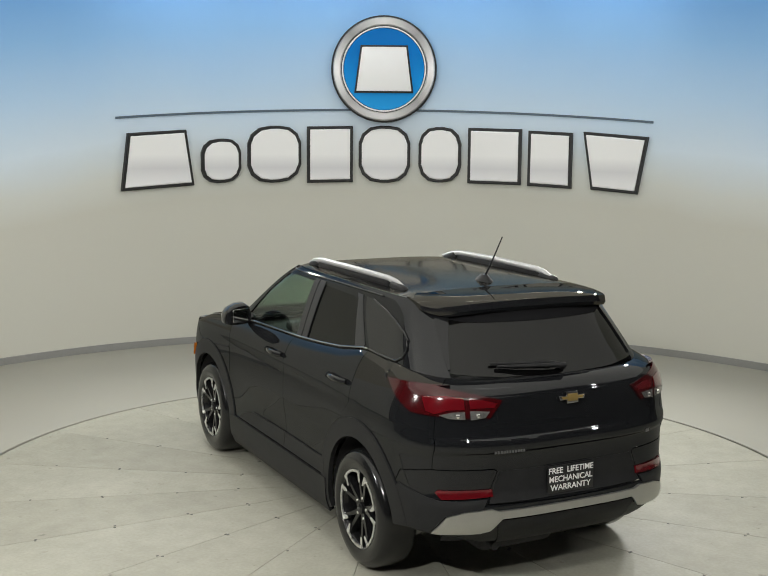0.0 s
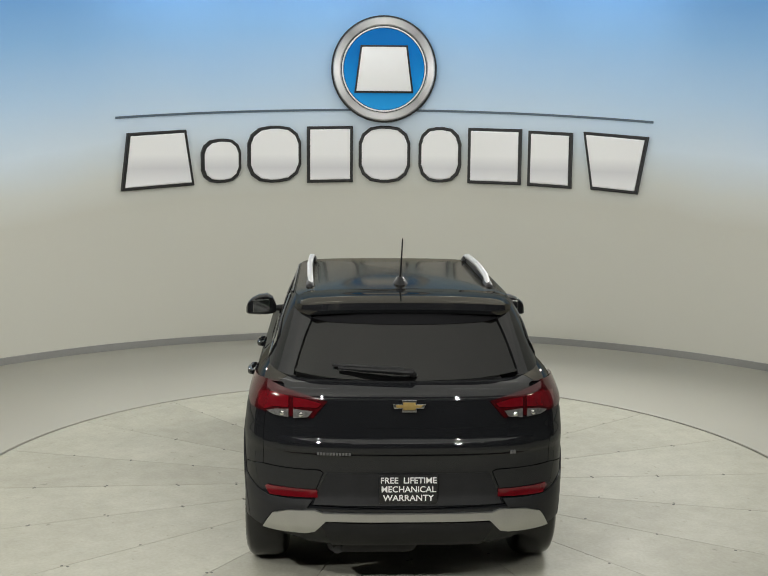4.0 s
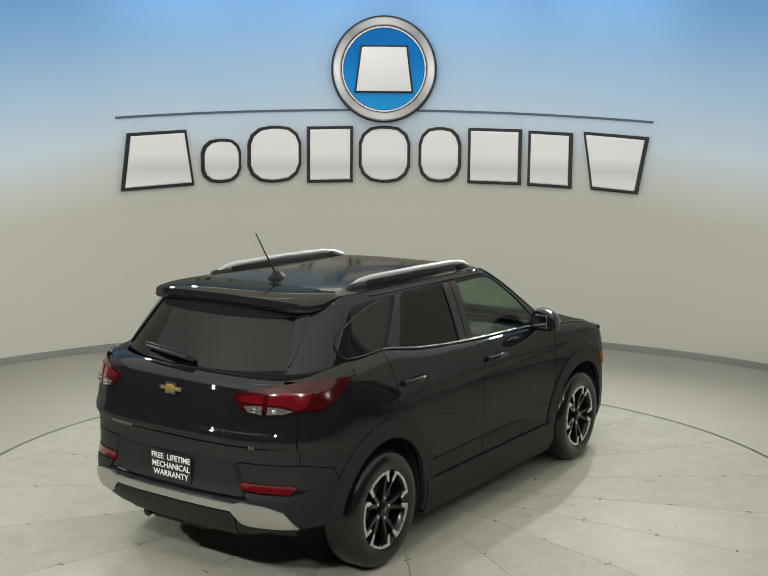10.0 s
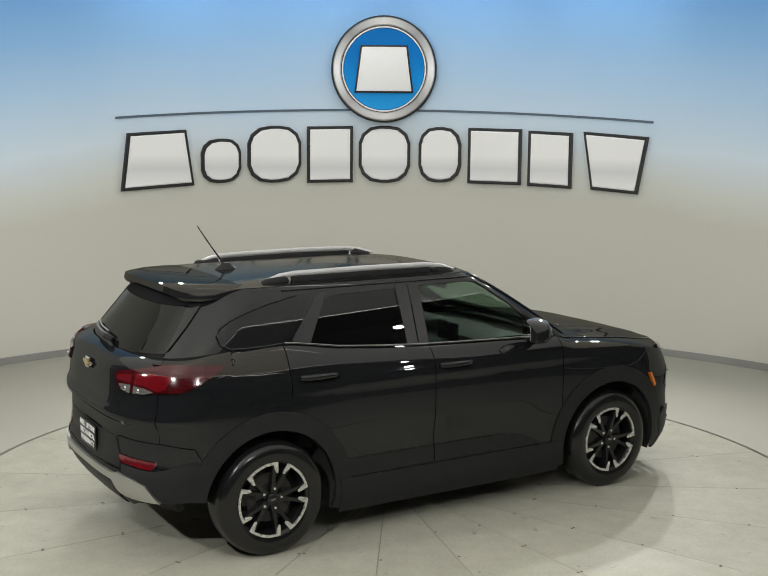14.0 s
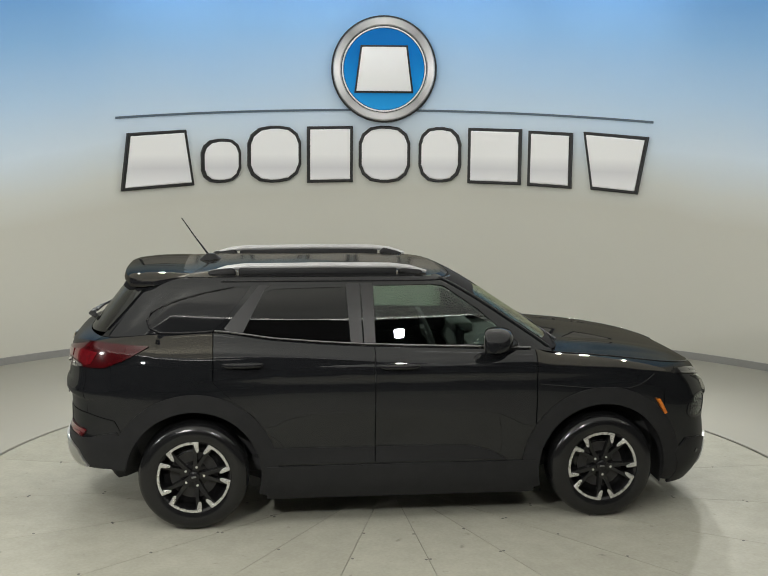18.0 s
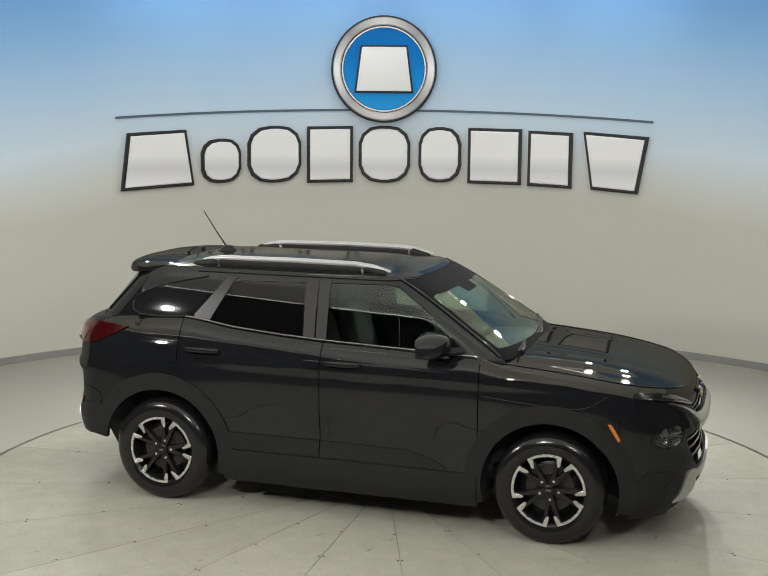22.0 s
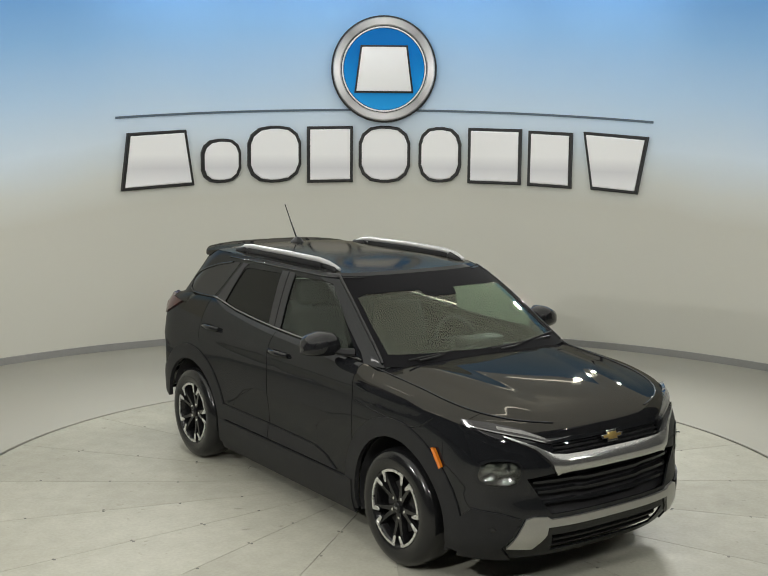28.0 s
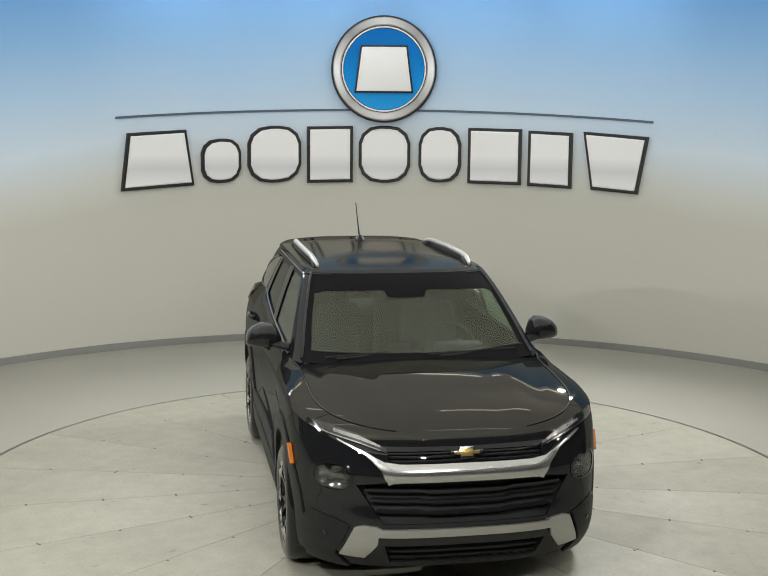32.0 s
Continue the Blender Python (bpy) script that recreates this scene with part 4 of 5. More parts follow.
def bar_surf(u, w):
    """The bumper's face swelling into a rounded bar."""
    p = lower(u, w)
    k = max(0.0, 1 - ((w - bar_mid(min(0.665, abs(p.y)))) / 0.048) ** 2) * (1.0 if abs(p.y) < 0.36 else max(0.2, 1 - (abs(p.y) - 0.36) * 6))
    return p + Vector((0.8, 0.35 * math.copysign(min(1.0, abs(p.y) * 1.5), p.y), 0.0)) * (0.024 * k)


patch("chrome_bar", bar_surf, [(s_front(y, z), z) for y, z in mirror_loop(fill_line(bar)[:-3])], BAR, car, off=0.016, thick=0.03, du=0.02, dv=0.012, label="chrome bar across the grille")
skid = patch("front_skid_plate", lower, front_poly([(-0.47, 0.402), (-0.475, 0.36), (-0.535, 0.282), (-0.660, 0.288), (-0.590, 0.452), (-0.55, 0.466), (-0.475, 0.460), (-0.455, 0.445), (0.455, 0.445), (0.475, 0.460), (0.55, 0.466), (0.590, 0.452), (0.660, 0.288), (0.535, 0.282), (0.475, 0.36), (0.47, 0.402)]), SATIN, car, off=0.016, thick=0.03, du=0.025, dv=0.02, label="satin silver front skid plate")
both("bumper_cladding", lower, front_poly([(0.60, 0.20), (0.68, 0.285), (0.615, 0.455), (0.70, 0.485), (0.80, 0.50), (0.835, 0.42), (0.80, 0.205)]), CLAD, car, off=0.012, thick=0.02)
def bowl(dy, dz, ry, rz, deep):
    """A hollow sunk into the bumper's surface."""
    cy, cz = POD_Y + dy, POD_Z + dz

    def f(u, w):
        p = lower(u, w)
        n = (lower(u + 0.002, w) - lower(u - 0.002, w)).cross(Vector((0, 0, 1))).normalized()
        if n.x < 0:
            n = -n
        d = ((p.y - 0 - cy + 0.10 * (w - POD_Z)) / ry) ** 2 + ((w - cz) / rz) ** 2
        return p - n * (deep * max(0.0, 1 - d))
    return f


for lamp in both("headlamp", lower, pod_loop(1.04), LAMP_DARK, car, off=-0.036, thick=0.01, du=0.02, dv=0.02, label="clear headlamp with chromed bowls in a dark housing"):
    f = lamp.data.vertices[0].co.y < 0
    patch("bezel", lower, pod_loop(1.05), GLOSS, lamp, holes=(pod_loop(0.90),), off=0.004, thick=0.036, mirror=f, du=0.02, dv=0.02)
    patch("reflector", bowl(-0.020, 0.0, 0.052, 0.064, 0.030), pod_loop(1.0, -0.020, 0.0, 0.046, 0.058), BOWL, lamp, off=-0.003, thick=0.002, mirror=f, du=0.01, dv=0.01)
    patch("reflector", bowl(0.047, 0.004, 0.026, 0.052, 0.020), pod_loop(1.0, 0.047, 0.004, 0.022, 0.046), BOWL, lamp, off=-0.004, thick=0.002, mirror=f, du=0.01, dv=0.01)
    p = lower(s_front(POD_Y - 0.03, POD_Z), POD_Z)
    part("bulb_shield", rbox(0.018, 0.022, 0.022, (p.x - 0.016, (p.y - 0.006) * (-1 if f else 1), POD_Z + 0.006), 0.007, 3), CHROME, lamp)
    part("bulb_shield", rbox(0.012, 0.060, 0.007, (p.x - 0.010, (p.y - 0.004) * (-1 if f else 1), POD_Z + 0.028), 0.003, 2, (0, 0, 40 if f else -40)), LAMP_DARK, lamp)
    lens = patch("lens", lower, pod_loop(0.905), LENS, lamp, off=0.001, thick=0.003, mirror=f, du=0.02, dv=0.02)
    lens.visible_shadow = False
for lamp in both("daytime_lamp", lower, front_poly([(0.425, 0.842), (0.425, 0.862), (0.56, 0.925), (0.70, 0.962), (0.80, 0.975), (0.81, 0.945), (0.68, 0.912), (0.55, 0.880)]), LAMP_DARK, car, off=0.010, thick=0.02, du=0.02, dv=0.02, label="slim smoked daytime running lamp"):
    f = lamp.data.vertices[0].co.y < 0
    patch("light_strip", lower, front_poly([(0.455, 0.850), (0.55, 0.880), (0.68, 0.911), (0.79, 0.942), (0.79, 0.948), (0.68, 0.917), (0.55, 0.886), (0.455, 0.856)]), BOWL, lamp, off=0.012, thick=0.004, mirror=f)
    patch("reflector", lower, front_poly([(0.455, 0.867), (0.56, 0.900), (0.68, 0.928), (0.68, 0.944), (0.56, 0.918), (0.455, 0.877)]), REFLECTOR, lamp, off=0.012, thick=0.004, mirror=f, du=0.02, dv=0.01)
both("side_marker", lower, side_poly([(1.662, 0.795), (1.684, 0.795), (1.738, 0.70), (1.724, 0.69)]), AMBER, car, off=0.022, thick=0.02, label="amber front side marker")
emblem_pts = [(a * 0.88, b * 0.88) for a, b in [(-0.10, 0.012), (-0.045, 0.012), (-0.045, 0.036), (0.045, 0.036), (0.045, 0.012), (0.10, 0.012), (0.085, -0.014), (0.045, -0.014), (0.045, -0.036), (-0.045, -0.036), (-0.045, -0.014), (-0.09, -0.014)]]


def emblem(x, z, turn, tilt):
    m = Matrix.Translation((x, 0, z)) @ Matrix.Rotation(radians(turn), 4, "Z") @ Matrix.Rotation(radians(90 - tilt), 4, "X")
    back = part("emblem", prism(emblem_pts, 0.012, m, 0.003), CHROME, car, "small gold emblem with chrome edge")
    part("emblem_face", prism([(a * 0.82, b * 0.64) for a, b in emblem_pts], 0.004, m @ Matrix.Translation((0, 0, 0.0125)), 0.001), GOLD, back)


emblem(2.150, 0.838, 90, 20)
emblem(-2.136, 1.10, -90, 8)

# rear bumper, tailgate
hole_edge = [(s_x(x, z), z) for x, z in ((-1.752, 0.41), (-1.742, 0.45), (-1.73, 0.50), (-1.725, 0.556), (-1.803, 0.715))]
rb = [(s_rear(y, z), z) for y, z in ((0.02, 0.31), (0.3, 0.31), (0.5, 0.33), (0.62, 0.375), (0.76, 0.395))] + hole_edge + [(2.44, 0.747), (2.5, 0.747), (s_rear(0.47, 0.745), 0.745), (s_rear(0.45, 0.735), 0.735), (s_rear(0.52, 0.56), 0.56), (s_rear(0.02, 0.545), 0.545)]
patch("rear_bumper", lower, rb + [(6 - u, v) for u, v in reversed(rb)], PAINT, car, du=0.03, dv=0.03)
gate = [(2.446, 0.752), (2.446, 0.95), (2.446, shoulder_low(2.446)), (2.6, 1.135), (2.8, 1.135), (2.98, 1.135)]
gate = [(s_rear(0.02, 0.55), 0.55), (s_rear(0.515, 0.565), 0.565), (s_rear(0.445, 0.735), 0.735), (s_rear(0.465, 0.752), 0.752)] + gate
tailgate = patch("tailgate", lower, gate + [(6 - u, v) for u, v in reversed(gate)], PAINT, car, du=0.03, dv=0.02)
patch("plate_recess", lower, rear_poly([(0.50, 0.565), (0.43, 0.735), (-0.43, 0.735), (-0.50, 0.565)]), CLAD, tailgate, off=0.004, thick=0.006, label="matte black panel behind the plate")
patch("rear_skid_plate", lower, rear_poly([(0.43, 0.484), (0.49, 0.424), (0.54, 0.412), (0.765, 0.405), (0.71, 0.500), (0.63, 0.528), (0.49, 0.540), (0.45, 0.526), (-0.45, 0.526), (-0.49, 0.540), (-0.63, 0.528), (-0.71, 0.500), (-0.765, 0.405), (-0.54, 0.412), (-0.49, 0.424), (-0.43, 0.484)]), SATIN, car, off=0.018, thick=0.035, du=0.025, dv=0.02, label="satin silver rear skid plate")
patch("rear_valance", lower, rear_poly([(0.46, 0.47), (0.40, 0.315), (-0.40, 0.315), (-0.46, 0.47)]), CLAD, car, off=0.006, thick=0.02)
corner = [(s_rear(y, z), z) for y, z in ((0.63, 0.530), (0.535, 0.543), (0.505, 0.588), (0.62, 0.584), (0.74, 0.584))]
corner += [(s_x(x, z), z) for x, z in ((-1.95, 0.60), (-1.88, 0.625), (-1.79, 0.645), (-1.745, 0.56), (-1.755, 0.48), (-1.772, 0.415))] + [(s_rear(y, z), z) for y, z in ((0.775, 0.408), (0.715, 0.503))]
both("corner_cladding", lower, corner, CLAD, car, off=0.007, thick=0.012, du=0.03, dv=0.03)
both("rear_reflector", lower, rear_poly([(0.475, 0.600), (0.48, 0.642), (0.745, 0.640), (0.757, 0.628), (0.73, 0.590)]), RED, car, off=0.010, thick=0.02, label="low red rear reflector")
for lamp in both("tail_lamp", lower, rear_poly([(0.425, 1.118), (0.50, 1.03), (0.60, 1.012), (0.70, 1.02), (0.80, 1.035)]) [:-8] + [(s_x(x, z), z) for x, z in ((-1.86, 1.045), (-1.72, 1.10), (-1.585, 1.172), (-1.70, 1.182), (-1.85, 1.19), (-1.97, 1.19))] + [(s_rear(y, z), z) for y, z in ((0.72, 1.185), (0.60, 1.155), (0.50, 1.135))], RED_DEEP, car, off=0.012, thick=0.03, du=0.02, dv=0.02, label="wraparound red and clear tail lamp"):
    f = lamp.data.vertices[0].co.y < 0
    patch("red_lens", lower, rear_poly([(0.455, 1.105), (0.475, 1.085), (0.60, 1.082), (0.60, 1.126), (0.53, 1.122)]), RED, lamp, off=0.016, thick=0.006, mirror=f)
    patch("red_lens", lower, rear_poly([(0.625, 1.078), (0.70, 1.072), (0.755, 1.050), (0.785, 1.062), (0.785, 1.13), (0.70, 1.14), (0.625, 1.130)]), RED, lamp, off=0.016, thick=0.006, mirror=f)
    patch("clear_lens", lower, rear_poly([(0.500, 1.066), (0.525, 1.034), (0.60, 1.024), (0.60, 1.072)]), CLEAR, lamp, off=0.017, thick=0.006, mirror=f, du=0.02, dv=0.02)
    patch("clear_lens", lower, rear_poly([(0.625, 1.068), (0.625, 1.026), (0.70, 1.030), (0.740, 1.046), (0.69, 1.062)]), CLEAR, lamp, off=0.017, thick=0.006, mirror=f, du=0.02, dv=0.02)

    for y, z in ((0.565, 1.048), (0.665, 1.046)):
        p = lower(s_rear(y, z), z)
        bulb = part("bulb_lens", lathe([(0.0, 0.010), (0.006, 0.009), (0.012, 0.004), (0.014, -0.004)], 14, "X", (-p.x, p.y, z)), CHROME, lamp)
        for v in bulb.data.vertices:
            v.co = Vector((-v.co.x - 0.019, v.co.y * (-1 if f else 1), v.co.z))
        bulb.data.flip_normals()


def lettering(name, words, size, mat, parent, m, bold=0.0, squeeze=1.0):
    cu = bpy.data.curves.new(name, "FONT")
    cu.body, cu.size, cu.align_x, cu.align_y, cu.extrude, cu.offset = words, size, "CENTER", "CENTER", 0.0008, bold
    tmp = bpy.data.objects.new(name, cu)
    scene.collection.objects.link(tmp)
    dg = bpy.context.evaluated_depsgraph_get()
    me = bpy.data.meshes.new_from_object(tmp.evaluated_get(dg))
    bpy.data.objects.remove(tmp)
    me.transform(m @ Matrix.Diagonal((squeeze, 1, 1, 1)))
    me.materials.clear()
    src = bmesh.new()
    src.from_mesh(me)
    left = set(src.verts)
    while left:
        todo, group = [left.pop()], set()
        while todo:
            v = todo.pop()
            group.add(v)
            for e in v.link_edges:
                o = e.other_vert(v)
                if o in left:
                    left.discard(o)
                    todo.append(o)
        one = bmesh.new()
        new_of = {v: one.verts.new(v.co) for v in sorted(group, key=lambda v: v.index)}
        for f in src.faces:
            if f.verts[0] in new_of:
                one.faces.new([new_of[v] for v in f.verts])
        part(name, one, mat, parent)
    src.free()


PM = Matrix.Translation((-2.150, 0, 0.655)) @ Matrix.Rotation(radians(-90), 4, "Z") @ Matrix.Rotation(radians(90), 4, "X")
plate = part("dealer_plate", prism([(-0.153, -0.077), (0.153, -0.077), (0.153, 0.077), (-0.153, 0.077)], 0.006, PM, 0.002), PLATE, car, "black plate with white capital lettering")
for line, y, k in (("FREE  LIFETIME", 0.048, 1.0), ("MECHANICAL", 0.0, 1.0), ("WARRANTY", -0.047, 1.04)):
    lettering("letter", line, 0.046, WHITE, plate, PM @ Matrix.Translation((0, y, 0.0075)), 0.0006, k)
for k in range(11):
    y = 0.475 - 0.0165 * k
    p = lower(s_rear(y, 0.845), 0.845)
    part("badge_bar", rbox(0.006, 0.0105, 0.015, (p.x - 0.003, p.y, 0.846), 0.001), SILVER_PRINT, tailgate)
for y in (-0.545, -0.562):
    p = lower(s_rear(y, 0.845), 0.845)
    part("badge_bar", rbox(0.006, 0.012, 0.02, (p.x - 0.003, p.y, 0.846), 0.001), SILVER_PRINT, tailgate)

# shoulder round the body, hood, roof
def strip(u0, u1, n=14):
    return [(u0 + (u1 - u0) * k / n, 0.0) for k in range(n + 1)] + [(u1 - (u1 - u0) * k / n, 1.0) for k in range(n + 1)]


SF, SB, SQ = s_x(SEAM_F, 1.0), s_x(SEAM_B, 1.0), s_x(-1.193, 1.0)
patch("hood_lip", shoulder, strip(-0.62, 0.62, 20), HOOD_PAINT, car, dv=0.2, du=0.04)
both("fender_shoulder", shoulder, strip(0.623, SF - 0.001), HOOD_PAINT, car, dv=0.125)
both("door_shoulder", shoulder, strip(SF + 0.001, SB - 0.001), PAINT, front_doors, dv=0.125)
both("door_shoulder", shoulder, strip(SB + 0.001, SQ - 0.001), PAINT, rear_doors, dv=0.125)
both("quarter_shoulder", shoulder, strip(SQ + 0.001, 2.444), HOOD_PAINT, car, dv=0.125)
patch("tailgate_shoulder", shoulder, strip(2.448, 3.552, 20), PAINT, tailgate, dv=0.125, du=0.04)


def hood_surf(x, y):
    return Vector((x, y, hood_z(x, y)))


he = []
for k in range(25):
    s = k / 24 * s_x(1.0, 1.0)
    p = shoulder_top(s)
    he.append((p.x, p.y - (0.004 if s > 0.5 else 0)))
hood_loop = he[1:] + [(0.985, 0.5), (1.02, 0.25), (1.035, 0.02)]
patch("hood", hood_surf, hood_loop + [(x, -y) for x, y in reversed(hood_loop)], HOOD_PAINT, car, du=0.03, dv=0.02, out=(0, 0, 1))
edge_bead("hood_edge", shoulder, [(0.30 + (SF - 0.32) * k / 24, 0.99) for k in range(25)], GLOSS, car, 0.0005, 0.0055)
patch("cowl", hood_surf, [(0.96, 0.72), (1.03, 0.70), (1.06, 0.3), (1.06, -0.3), (1.03, -0.70), (0.96, -0.72)], CLAD, car, off=-0.02, out=(0, 0, 1))
bm = bmesh.new()
rows = []
for j in range(13):
    k = j / 12 * 0.985
    rows.append([bm.verts.new(roof(6 * i / 120, k)) for i in range(120)])
for a, b in zip(rows, rows[1:]):
    for i in range(120):
        bm.faces.new((a[i], a[(i + 1) % 120], b[(i + 1) % 120], b[i]))
bm.faces.new(rows[-1])
bmesh.ops.recalc_face_normals(bm, faces=bm.faces)
part("roof", smooth(bm, 60), ROOF_PAINT, car)

# glasshouse: side frame with openings
WS, RG = 0.63, 2.47
def g_poly(points):
    return side_poly(points, g_x)


zr = 1.575
frame_loop = [(WS, 1.10), (WS, 1.2), (WS, 1.3), (WS, 1.4), (WS, 1.5), (WS, zr)] + [(WS + (RG - WS) * k / 20, zr) for k in range(1, 20)] + [(RG, zr), (RG, 1.5), (RG, 1.4), (RG, 1.3), (RG, 1.215)]
frame_loop += [(g_x(x, belt(x) - 0.004), belt(x) - 0.004) for x in [-1.9 + 0.1 * k for k in range(30)]]
fg = [(-0.165, 1.165), (-0.175, 1.520), (0.20, 1.527), (0.285, 1.518), (0.50, 1.375), (0.755, 1.150), (0.30, 1.153)]
rg = [(-0.335, 1.172), (-0.355, 1.515), (-0.80, 1.505), (-0.86, 1.49), (-1.005, 1.240), (-0.985, 1.228), (-0.75, 1.203)]
both("side_frame", upper, frame_loop, PAINT, car, holes=(g_poly(fg), g_poly(rg)), du=0.04, dv=0.03)
for p in both("front_door_window", upper, g_poly(fg), FRONT_GLASS, front_doors, off=-0.005, thick=0.004):
    p.visible_shadow = False
for p in both("rear_door_window", upper, g_poly(rg), PRIVACY, rear_doors, off=-0.005, thick=0.004):
    p.visible_shadow = False
both("pillar_trim", upper, g_poly([(-0.325, 1.165), (-0.35, 1.535), (-0.265, 1.537), (-0.250, 1.163)]), PILLAR, car, off=0.004, thick=0.006)
both("pillar_trim", upper, g_poly([(-0.238, 1.163), (-0.253, 1.537), (-0.180, 1.537), (-0.168, 1.162)]), PILLAR, car, off=0.004, thick=0.006)
both("pillar_trim", upper, g_poly([(-1.010, 1.236), (-0.870, 1.498), (-0.83, 1.530), (-0.905, 1.528), (-1.125, 1.268), (-1.105, 1.250)]), PILLAR, car, off=0.004, thick=0.006)
line = fill_line([(x, belt(x) + 0.008) for x in (0.84, 0.6, 0.33, 0.0, -0.23, -0.5, -0.82, -1.0, -1.12, -1.185)])
line = line[:line.index((-1.185, belt(-1.185) + 0.008)) + 1]
edge_bead("window_moulding", upper, [(g_x(x, z), z) for x, z in line], MOULDING, car, 0.004, 0.0075, "thin dark chrome moulding below the side windows")
quarter = [(-1.195, 1.252), (-1.30, 1.246), (-1.42, 1.244), (-1.53, 1.248), (-1.585, 1.275), (-1.600, 1.32), (-1.575, 1.365), (-1.51, 1.405), (-1.40, 1.445), (-1.25, 1.485), (-1.06, 1.52), (-0.955, 1.525)]
both("quarter_window", upper, [(g_x(x, z), z) for x, z in quarter], GLOSS, car, off=0.002, thick=0.004, du=0.03, dv=0.03, label="dark quarter window panel with thin satin edge")
rim = fill_line(quarter[:11], 0.03)
rim = rim[:rim.index(quarter[10]) + 1]
edge_bead("quarter_moulding", upper, [(g_x(x, z), z) for x, z in rim], GLOSS, car, 0.003, 0.0075)
edge_bead("roof_moulding", upper, [(g_x(x, 1.552), 1.552) for x in [0.36 - 0.05 * k for k in range(31)]], GLOSS, car, 0.002, 0.006)
ws_loop = [(WS - 0.004, 1.105), (WS - 0.004, 1.25), (WS - 0.004, 1.4), (WS - 0.004, 1.560)] + [(WS - (2 * WS) * k / 12, 1.560) for k in range(1, 12)] + [(0.004 - WS, 1.560), (0.004 - WS, 1.4), (0.004 - WS, 1.25), (0.004 - WS, 1.105)]
ws_in = [(WS - 0.07, 1.165), (WS - 0.06, 1.3), (WS - 0.06, 1.450), (0.5, 1.468), (0.3, 1.473), (0.13, 1.474), (0.11, 1.435), (-0.11, 1.435), (-0.13, 1.474), (-0.3, 1.473), (-0.5, 1.468), (0.06 - WS, 1.450), (0.06 - WS, 1.3), (0.07 - WS, 1.165), (0, 1.15)]
wsg = patch("windscreen", upper, ws_loop, WINDSCREEN, car, thick=0.005)
wsg.visible_shadow = False
patch("windscreen_border", upper, ws_loop, BAND, wsg, holes=(ws_in,), off=0.0015, thick=0.003, label="black printed border of the windscreen")
edge_bead("windscreen_moulding", upper, [(WS, 1.12 + 0.04 * k) for k in range(12)], GLOSS, car, 0.003, 0.010)
patch("header_rail", upper, [(WS, 1.562), (WS, zr + 0.004), (-WS, zr + 0.004), (-WS, 1.562)], PAINT, car)
rgl = [(RG + 0.004, 1.23), (RG + 0.004, 1.4), (RG + 0.004, 1.555), (3.0, 1.56), (6 - RG - 0.004, 1.555), (6 - RG - 0.004, 1.4), (6 - RG - 0.004, 1.23), (3.3, 1.212), (3.0, 1.205), (2.7, 1.212)]
rglass = patch("rear_window", upper, rgl, PRIVACY, tailgate, thick=0.005)
rglass.visible_shadow = False

# dark strip laid on the glass as the shadow under the spoiler
patch("spoiler_shadow_band", upper, [(RG + 0.01, 1.49), (RG + 0.01, 1.557), (6 - RG - 0.01, 1.557), (6 - RG - 0.01, 1.49), (3.4, 1.475), (3.0, 1.47), (2.6, 1.475)], BAND, tailgate, off=0.003, thick=0.003)

both("rear_window_trim", upper, [(RG - 0.055, 1.555), (RG - 0.050, 1.48), (RG - 0.040, 1.40), (RG - 0.024, 1.32), (RG - 0.006, 1.245), (RG + 0.006, 1.245), (RG + 0.010, 1.32), (RG + 0.018, 1.40), (RG + 0.032, 1.48), (RG + 0.045, 1.555)], GLOSS, tailgate, off=0.010, thick=0.014, du=0.01, dv=0.03)

# spoiler: its front runs flush out of the roof
def roof_z(x, y):
    w, cr = top_width(1.578), top_rear(1.578) + GR
    lo, hi = 0.0, 1.0
    for k in range(24):
        q = (lo + hi) / 2
        a, b = (x + 0.70) / q - 0.70, abs(y) / q
        inside = b < w and (a > cr or ((cr - a) / GR) ** GM + (b / w) ** GM < 1)
        lo, hi = (lo, q) if inside else (q, hi)
    return 1.578 + 0.052 * (1 - hi ** 2.6)


secs = []
for y in (-0.61, -0.595, -0.57, -0.53, -0.42, -0.3, -0.2, -0.1, 0, 0.1, 0.2, 0.3, 0.42, 0.53, 0.57, 0.595, 0.61):
    u = abs(y) / 0.61
    dx, dz, k = 0.10 * u ** 4, -0.032 * u ** 3, (1.0 if u < 0.9 else (0.8 if u < 0.96 else (0.65 if u < 0.99 else 0.4)))
    mid = Vector((-1.60, y, 1.578))
    prof = [(-1.34, 1.628, 1.0), (-1.42, 1.627, 0.85), (-1.50, 1.624, 0.5), (-1.64, 1.613, 0.1), (-1.748, 1.598, 0), (-1.774, 1.588, 0), (-1.784, 1.552, 0), (-1.768, 1.530, 0), (-1.66, 1.530, 0), (-1.50, 1.546, 0), (-1.40, 1.570, 0)]
    ring = []
    for x, z, flush in prof:
        p = mid + Vector(((x - mid.x) * k + dx, 0, (z - mid.z) * k + dz))
        p.z += (roof_z(p.x, y) - 0.002 * flush - p.z) * flush
        ring.append(p)
    secs.append(ring)
spoiler = part("spoiler", loft(secs), HOOD_PAINT, tailgate)
part("brake_light", rbox(0.012, 0.30, 0.012, (-1.768, 0, 1.570), 0.003), RED_DEEP, spoiler, "slim red high brake light")

